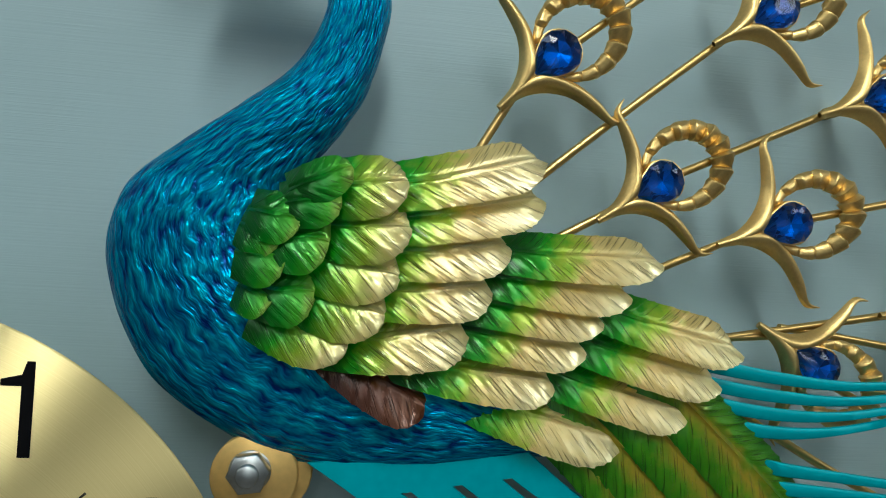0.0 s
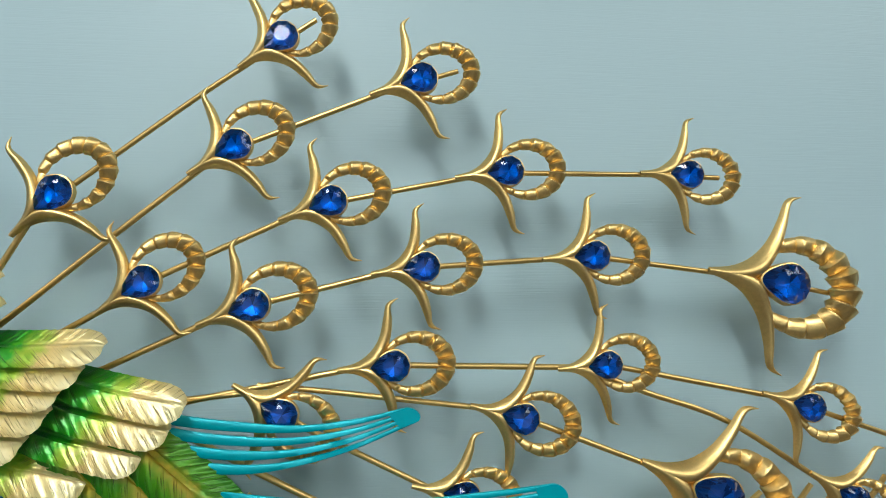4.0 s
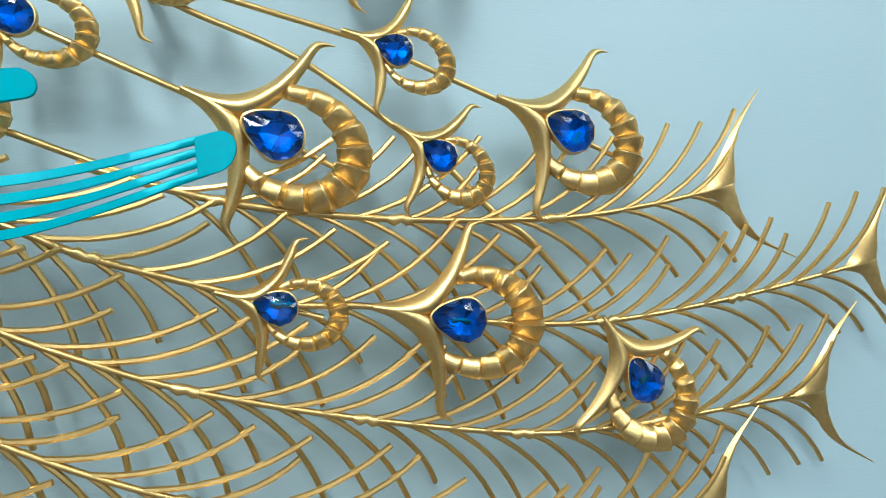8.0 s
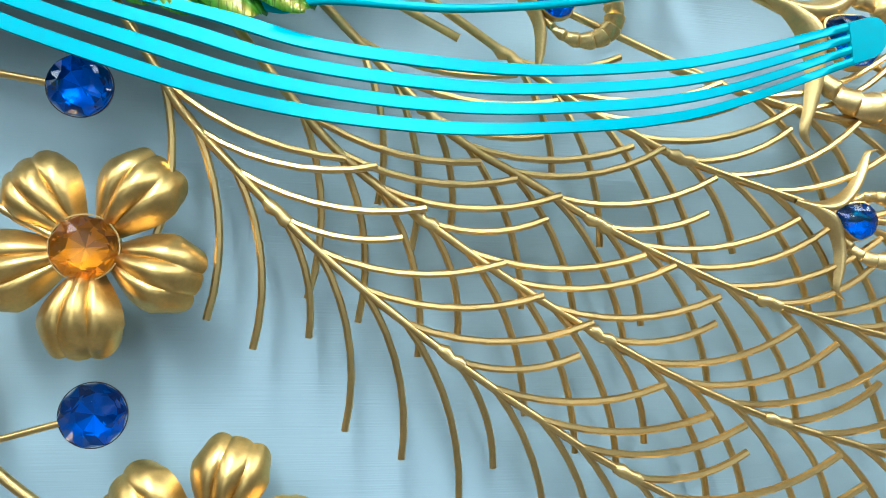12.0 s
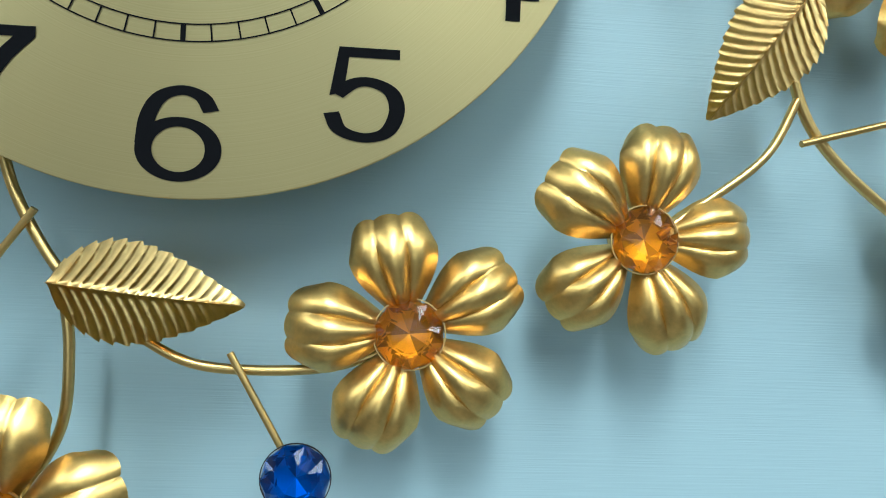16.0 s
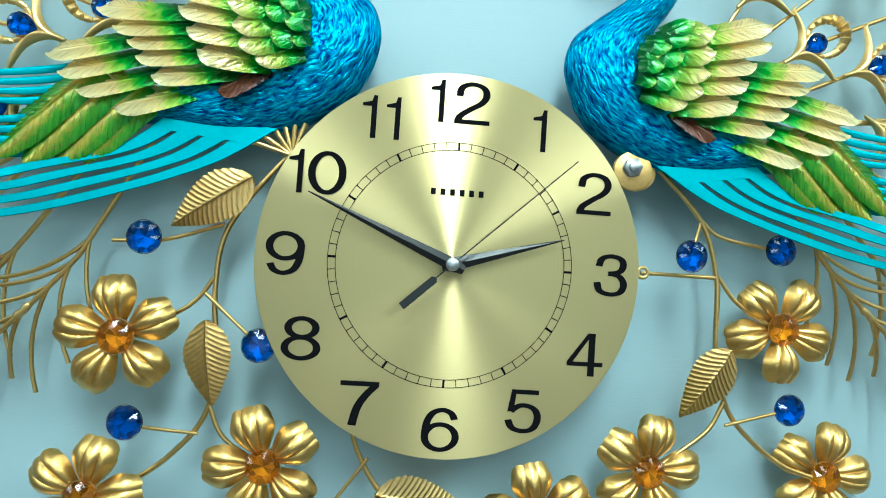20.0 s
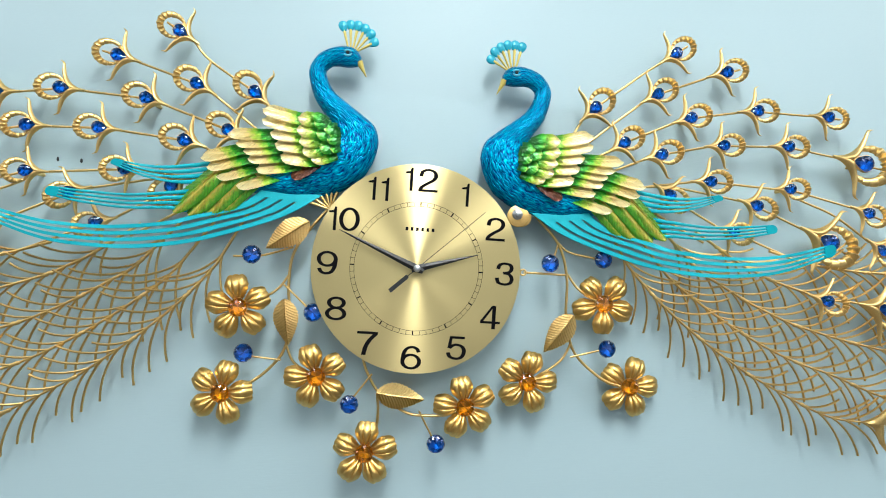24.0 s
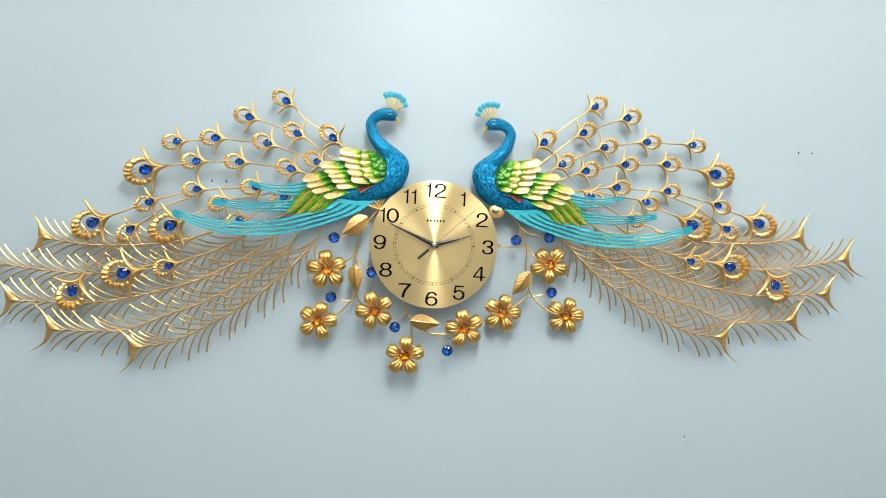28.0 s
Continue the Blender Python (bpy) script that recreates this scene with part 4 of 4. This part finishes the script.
def feather_bm(base, tip, width, y0, y1, u0=0.0, u1=1.0, blunt=0.80, lean=1.9, tuck=0.3, skew=0.01, arched=0.07, sag=0.10):
    """A carved feather from base to tip: rounded end, raised quill, oblique barbs cut into it."""
    t = Vector(tip)
    b = t + (Vector(base) - t) * (1 + tuck)
    d = (t - b)
    length = d.length
    d = d.normalized()
    s = Vector((-d.y, d.x))
    bm = bmesh.new()
    uv, comb = bm.loops.layers.uv.new("UVMap"), bm.loops.layers.uv.new("Comb")
    nu, nv, grid = max(24, int(length / 0.00065)), 28, []
    rng = random.Random(int(b.x * 9000) + int(b.y * 7000))
    locks = []
    for side in range(2):
        at = [-0.03]
        while at[-1] < 0.2:
            at.append(at[-1] + rng.choice((0.0035, 0.005, 0.0065, 0.009)))
        locks.append(at)
    for i in range(nu + 1):
        u = i / nu
        half = width * 0.68 * (0.88 + 0.12 * math.sin(u * math.pi * 0.6))
        if u > blunt:
            half *= max(0.0, 1 - (0.985 * (u - blunt) / (1 - blunt)) ** 2.4) ** 0.5
        quill = 0.02 + 0.16 * u
        row = []
        for j in range(nv + 1):
            v = 2 * j / nv - 1
            off = v - quill
            c = u * length - 1.1 * abs(off) * half
            at = locks[off > 0]
            k = max(i for i in range(len(at) - 1) if at[i] <= c)
            f = (c - at[k]) / (at[k + 1] - at[k])
            cut = (f ** 3 if f < 0.85 else (1 - f) * 4.1) * min(1, abs(off) / 0.35)
            arch = (1 - abs(v) ** 2.5) * (arched + 0.05) * width - (0.20 * v + 0.06) * width * lean
            ridge = 0.075 * width * (math.exp(-(off / 0.05) ** 2) - 0.8 * math.exp(-((off - 0.13) / 0.07) ** 2)) * (1 - 0.5 * u)
            barbs = 0.055 * width * cut * min(1, u / 0.3)
            curl = 0.025 * width * math.sin(5 * u + 2 * v) * u
            notch = 1 + 0.06 * cut * (u > 0.3) * max(0, abs(v) - 0.6) / 0.4
            p = b + d * (u * length * (1 - skew * v) + 0.05 * width * cut * (u > 0.9)) + s * (half * v * notch - sag * width * math.sin(u * math.pi))
            row.append(bm.verts.new((p.x, y0 + (y1 - y0) * u + 0.0035 * max(0, 0.3 - u) / 0.3 * (tuck > 0) - arch - ridge - barbs - curl, p.y)))
        grid.append((row, half, quill))
    for i in range(nu):
        for j in range(nv):
            f = bm.faces.new((grid[i][0][j], grid[i][0][j + 1], grid[i + 1][0][j + 1], grid[i + 1][0][j]))
            for loop_, (a, c) in zip(f.loops, ((i, j), (i, j + 1), (i + 1, j + 1), (i + 1, j))):
                loop_[uv].uv = (u0 + (u1 - u0) * (a / nu * (1 + tuck) - tuck), c / nv)
                loop_[comb].uv = (a / nu * length, (2 * c / nv - 1 - grid[a][2]) * grid[a][1])
    bmesh.ops.solidify(bm, geom=bm.faces[:], thickness=0.0026)
    return bm


# base, tip, width of the wing's feathers, row by row from the flight feathers up to the shoulder
WING_ROWS = (
    ("wing_feather", WING, -0.049, 0.0, (((0.27, 1.757), (0.327, 1.742), 0.0145), ((0.263, 1.744), (0.319, 1.729), 0.0145), ((0.253, 1.731), (0.306, 1.716), 0.015), ((0.221, 1.722), (0.279, 1.704), 0.017))),
    ("wing_feather", WING, -0.054, 0.0, (((0.23, 1.776), (0.289, 1.775), 0.0135), ((0.225, 1.767), (0.278, 1.762), 0.0135), ((0.22, 1.757), (0.268, 1.752), 0.0135), ((0.215, 1.746), (0.262, 1.741), 0.0145), ((0.201, 1.733), (0.251, 1.727), 0.015))),
    ("wing_feather", WING, -0.058, 0.20, (((0.188, 1.797), (0.24, 1.809), 0.0155), ((0.19, 1.785), (0.241, 1.795), 0.0155), ((0.188, 1.773), (0.23, 1.777), 0.0155), ((0.186, 1.759), (0.224, 1.762), 0.0165), ((0.176, 1.741), (0.216, 1.746), 0.018))),
    ("covert", COVERT, -0.062, 0.15, (((0.167, 1.794), (0.192, 1.797), 0.0165), ((0.166, 1.78), (0.194, 1.781), 0.0175), ((0.161, 1.769), (0.191, 1.764), 0.0175), ((0.161, 1.756), (0.187, 1.75), 0.0175), ((0.149, 1.747), (0.175, 1.739), 0.0165))),
    ("shoulder_scale", SHOULDER, -0.065, 0.0, (((0.157, 1.793), (0.173, 1.8), 0.011), ((0.154, 1.787), (0.17, 1.79), 0.013), ((0.151, 1.776), (0.167, 1.774), 0.0165), ((0.143, 1.783), (0.157, 1.781), 0.013), ((0.139, 1.769), (0.153, 1.768), 0.0145), ((0.147, 1.757), (0.163, 1.757), 0.016), ((0.139, 1.778), (0.151, 1.775), 0.012), ((0.139, 1.757), (0.149, 1.754), 0.012))),
)
for name, material, y, u0, rows in WING_ROWS:
    for k, (base, tip, width) in enumerate(rows):
        lift = 0.0008 * (len(rows) - k)
        shape = dict(sag=0.10) if material == WING else dict(blunt=0.5, lean=1.15, arched=0.12, sag=0.05)
        part(name, feather_bm(base, tip, width * (1.0 if material == WING else 1.06), y + 0.004 - lift, y - lift, u0, **shape), material, bird)
part("thigh_feather", feather_bm((0.172, 1.736), (0.204, 1.716), 0.016, -0.053, -0.055), BROWN, bird, "russet brown feather")
for base, tip, width, y in (((0.264, 1.704), (0.307, 1.665), 0.0205, -0.0445), ((0.274, 1.709), (0.324, 1.662), 0.0225, -0.0452), ((0.291, 1.714), (0.346, 1.662), 0.0230, -0.0460), ((0.309, 1.718), (0.366, 1.666), 0.0225, -0.0468)):
    part("tail_covert", feather_bm(base, tip, width, y, y, blunt=0.55, lean=0.8, skew=0.0, arched=0.10, sag=-0.02), TAIL_GREEN, bird, "long green and yellow feather")
part("beak", tube([V((0.111, 1.885), -0.038), V((0.107, 1.876), -0.038), V((0.101, 1.864), -0.036)], lambda s: 0.0047 * (1 - s) + 0.0006, 12), BEAK, bird, "ochre beak")
for k, (r, a0, a1) in enumerate(((0.0052, 20, 175), (0.0060, 200, 335))):
    part("eyelid", tube([V(((0.127, 1.895)[0] + r * math.cos(radians(a0 + (a1 - a0) * i / 12)), (0.127, 1.895)[1] + 0.7 * r * math.sin(radians(a0 + (a1 - a0) * i / 12))), -0.0495) for i in range(13)], lambda s: 0.0004 + 0.0012 * math.sin(math.pi * s), 8), LID, bird, "eyelid ridge with its highlight painted pale")
part("eye", disc(0.0024, -0.042, -0.0515, 20, 0.0012), HAND, bird, m=spot((0.127, 1.895), 0, 1))
for k, (tip, wide) in enumerate((((0.089, 1.916), 0.0100), ((0.094, 1.928), 0.0100), ((0.103, 1.936), 0.0100), ((0.113, 1.94), 0.0100), ((0.124, 1.941), 0.0100), ((0.135, 1.939), 0.0100))):
    root, tip = Vector((0.12, 1.901)) + Vector((0.0025 * (k - 2.5), 0)), Vector(tip)
    stalk = part("crest_plume", tube([V(root, -0.038), V(root.lerp(tip, 0.45), -0.037), V(root.lerp(tip, 0.8), -0.036)], lambda s: 0.0011 + 0.0012 * s, 8), BEAK, bird, "gold crest stalk with a turquoise tip")
    way = (tip - root).normalized()
    edge = [tip + way * (0.0080 * math.cos(q) - 0.002) + Vector((way.y, -way.x)) * 0.0064 * math.sin(q) * (1 + 0.25 * math.cos(q)) for q in (2 * math.pi * i / 24 for i in range(24))]
    part("crest_tip", plate([(p.x, p.y) for p in edge], -0.0345 - 0.0006 * (k % 2), -0.0375 - 0.0006 * (k % 2), 0.0006), CREST, stalk)

# turquoise plumes: slotted plates, each given by its upper and lower edge from root to tip
PLUMES = (
    (((0.297, -0.044, 1.744), (0.317, -0.0449, 1.738), (0.349, -0.0461, 1.733), (0.385, -0.0473, 1.73), (0.417, -0.0486, 1.733), (0.441, -0.05, 1.738)), ((0.306, -0.044, 1.713), (0.325, -0.0449, 1.708), (0.35, -0.0461, 1.705), (0.376, -0.0473, 1.707), (0.41, -0.0486, 1.715), (0.448, -0.05, 1.73)), 4),
    (((0.315, -0.044, 1.711), (0.334, -0.0468, 1.7), (0.373, -0.0503, 1.694), (0.428, -0.054, 1.69), (0.484, -0.0579, 1.694), (0.52, -0.062, 1.698)), ((0.317, -0.044, 1.675), (0.352, -0.0468, 1.665), (0.373, -0.0503, 1.669), (0.428, -0.054, 1.669), (0.484, -0.0579, 1.676), (0.524, -0.062, 1.685)), 4),
    (((0.241, -0.044, 1.702), (0.28, -0.0473, 1.675), (0.341, -0.0513, 1.66), (0.378, -0.0557, 1.651), (0.451, -0.0603, 1.646), (0.51, -0.0651, 1.65), (0.548, -0.07, 1.657), (0.602, -0.075, 1.673)), ((0.162, -0.044, 1.691), (0.211, -0.0473, 1.662), (0.28, -0.0513, 1.638), (0.342, -0.0557, 1.622), (0.399, -0.0603, 1.615), (0.452, -0.0651, 1.615), (0.525, -0.07, 1.625), (0.604, -0.075, 1.655)), 4),
)


def plume(upper, lower, strands, y):
    up, lo = smooth_line([Vector(p) + Vector((0, y, 0)) for p in upper], 14), smooth_line([Vector(p) + Vector((0, y, 0)) for p in lower], 14)
    n, run = len(up), [0.0]
    for i in range(n - 1):
        run.append(run[-1] + ((up[i + 1] + lo[i + 1]) / 2 - (up[i] + lo[i]) / 2).length)
    gap0 = max(i for i in range(n) if run[i] < (0.024 if n > 90 else 0.014))

    def strip(edges, a, b, lift=0.0):
        """A band across the width, from row a to row b, 1.6 mm thick; edges gives its two shares of the width at a row."""
        bm, rows = bmesh.new(), []
        for i in range(a, b):
            f0, f1 = edges(i)
            p, q = up[i].lerp(lo[i], f0), up[i].lerp(lo[i], f1)
            e = (q - p).normalized() * min(0.0004, (q - p).length * 0.2)
            rows.append([bm.verts.new(v + Vector((0, k - lift, 0))) for v, k in ((p, 0), (p, -0.0012), (p + e, -0.0016), (q - e, -0.0016), (q, -0.0012), (q, 0))])
        for r0, r1 in zip(rows, rows[1:]):
            for k in range(6):
                bm.faces.new((r0[k], r0[(k + 1) % 6], r1[(k + 1) % 6], r1[k]))
        bm.faces.new(rows[0][::-1]), bm.faces.new(rows[-1])
        return bm

    def share(k):
        """The k-th strand: the slots open from the root on."""
        def edges(i):
            slot = (0.14 + 0.20 * min(1, max(0, run[i] - run[gap0]) / 0.07)) * (0.62 + 0.38 * min(1, (run[-1] - run[i]) / 0.07)) / (strands - 1)
            wide = (1 - slot * (strands - 1)) / strands
            return k * (wide + slot), k * (wide + slot) + wide
        return edges

    root = part("plume", strip(lambda i: (0, 1), 0, gap0 + 1, 0.0002), CYAN, bird, "slotted turquoise metal plume")
    for k in range(strands):
        part("strand", strip(share(k), gap0, n), CYAN, root)
    mid, half = (up[-1] + lo[-1]) / 2, (up[-1] - lo[-1]) / 2
    ahead = (mid - (up[-3] + lo[-3]) / 2).normalized()
    rim = [mid + half * math.cos(radians(a)) + ahead * half.length * math.sin(radians(a)) for a in range(0, 181, 12)]
    rim = [rim[0] - ahead * 0.009, *rim, rim[-1] - ahead * 0.009]
    bm = bmesh.new()
    rings = [[bm.verts.new(mid + (p - mid) * f + Vector((0, y, 0))) for p in rim] for f, y in ((1.0, 0.0), (1.0, -0.0014), (0.97, -0.0018))]
    for r0, r1 in zip(rings, rings[1:]):
        for k in range(len(rim)):
            j = (k + 1) % len(rim)
            bm.faces.new((r0[k], r0[j], r1[j], r1[k]))
    bm.faces.new(rings[0][::-1]), bm.faces.new(rings[-1])
    part("tip", bm, CYAN, root)


for k, (upper, lower, strands) in enumerate(PLUMES):
    plume(upper, lower, strands, 0.0040 - 0.0008 * k)
joint = thing("fixing_bracket", (0.15, 0, Z0 + 0.08), "round gold fixing plate with a steel hexagon bolt beside the dial", "bracket")
bracket = part("plate", disc(0.0160, -0.036, -0.040, 40, 0.0006), PLATE_GOLD, joint, "round gold plate", m=spot(((0.1415, 1.6880)[0] + 0.0015, (0.1415, 1.6880)[1] - 0.0022), -0.004, 1))
part("plate_back", disc(0.0150, -0.030, -0.0355, 40, 0.0006), PLATE_GOLD, joint, "second gold plate behind", m=spot(((0.1415, 1.6880)[0] + 0.0073, (0.1415, 1.6880)[1] - 0.0024), -0.004, 1))
part("spacer", disc(0.006, 0.0, -0.034, 20, 0.0006), STEEL, joint, m=spot(((0.1415, 1.6880)[0] + 0.005, (0.1415, 1.6880)[1] - 0.003), 0, 1))
nut = bmesh.new()
for sides, r, y0, y1 in ((24, 0.0078, -0.040, -0.0406), (6, 0.0080, -0.0406, -0.0445), (20, 0.0042, -0.0445, -0.0468)):
    disc(r, y0, y1, sides, 0.0006, nut)
part("hex_bolt", nut, STEEL, bracket, "galvanised hexagon nut on a bolt", m=spot((0.1415, 1.6880), -0.004, 1, 8))
part("wall_fixing", tube([V((0.148, 1.754), 0.0), V((0.148, 1.754), -0.03)], 0.012, 16), STEEL, bird)

# ---- the mirrored half ----
TAIL_MIRROR = Matrix.Translation((0.0365, 0, Z0 + -0.0085)) @ Matrix.Rotation(-radians(5.102), 4, "Y") @ Matrix.Diagonal((-1.0149, 1, 1.0149, 1)) @ Matrix.Translation((0, 0, -Z0))

BIRD_MIRROR = Matrix.Translation((0.0267, 0, Z0 + 0.0145)) @ Matrix.Rotation(-radians(3.590), 4, "Y") @ Matrix.Diagonal((-1.0043, 1, 1.0043, 1)) @ Matrix.Translation((0, 0, -Z0))


def mirrored(ob):
    """A mirror image of a thing with its parts, with meshes of its own."""
    flip, made, meshes = Matrix.Diagonal((-1, 1, 1, 1)), {}, {}
    for o in (ob, *ob.children_recursive):
        c = o.copy()
        scene.collection.objects.link(c)
        made[o] = c
        if o.data:
            if o.data not in meshes:
                meshes[o.data] = o.data.copy()
                meshes[o.data].transform(flip)
                meshes[o.data].flip_normals()
            c.data = meshes[o.data]
        WORLD[c] = BIRD_MIRROR @ WORLD[o] @ flip
        c.matrix_basis = WORLD[c]
        if o.parent:
            c.parent = made[o.parent]
            c.matrix_parent_inverse = WORLD[c.parent].inverted()
    return made[ob]


mirrored(bird)
build_tail(lambda p: p, 1, {})
SHIFT = {"a1": (-0.0066, 0.0088), "b1": (0.0099, -0.0064), "a2": (0.0123, 0.0036), "b2": (0.0104, -0.0091), "c1": (0.0036, 0.0048), "c2": (-0.0061, 0.0038), "c3": (-0.0162, -0.0015), "c4": (0.0139, -0.0043), "d1": (0.0018, 0.0042), "d2": (-0.0168, 0.0000), "d3": (-0.0088, -0.0015), "d4": (0.0024, 0.0010), "e2": (-0.0050, 0.0007), "e3": (0.0181, 0.0057), "i1": (-0.0064, -0.0030), "i2": (-0.0066, -0.0069)}


def across(p):
    q = TAIL_MIRROR @ Vector((p[0], 0, p[1]))
    return q.x, q.z


build_tail(across, -1, SHIFT)

# ---- small marks on the wall ----
for p, r in (((0.914, 1.877), 0.0026), ((0.95, 1.878), 0.0024), ((-0.529, 1.725), 0.0028), ((-0.496, 1.725), 0.0028), ((0.657, 1.148), 0.0022)):
    plug = thing("wall_plug", (p[0], 0, p[1]), "small dark plug hole in the papered wall", "wall plug", "wall plugs")
    part("plug", disc(r, 0.002, -0.0012, 12, 0.0004), MARK, plug, m=spot(p, 0, 1) @ Matrix.Diagonal((0.6, 1, 1.2, 1)))
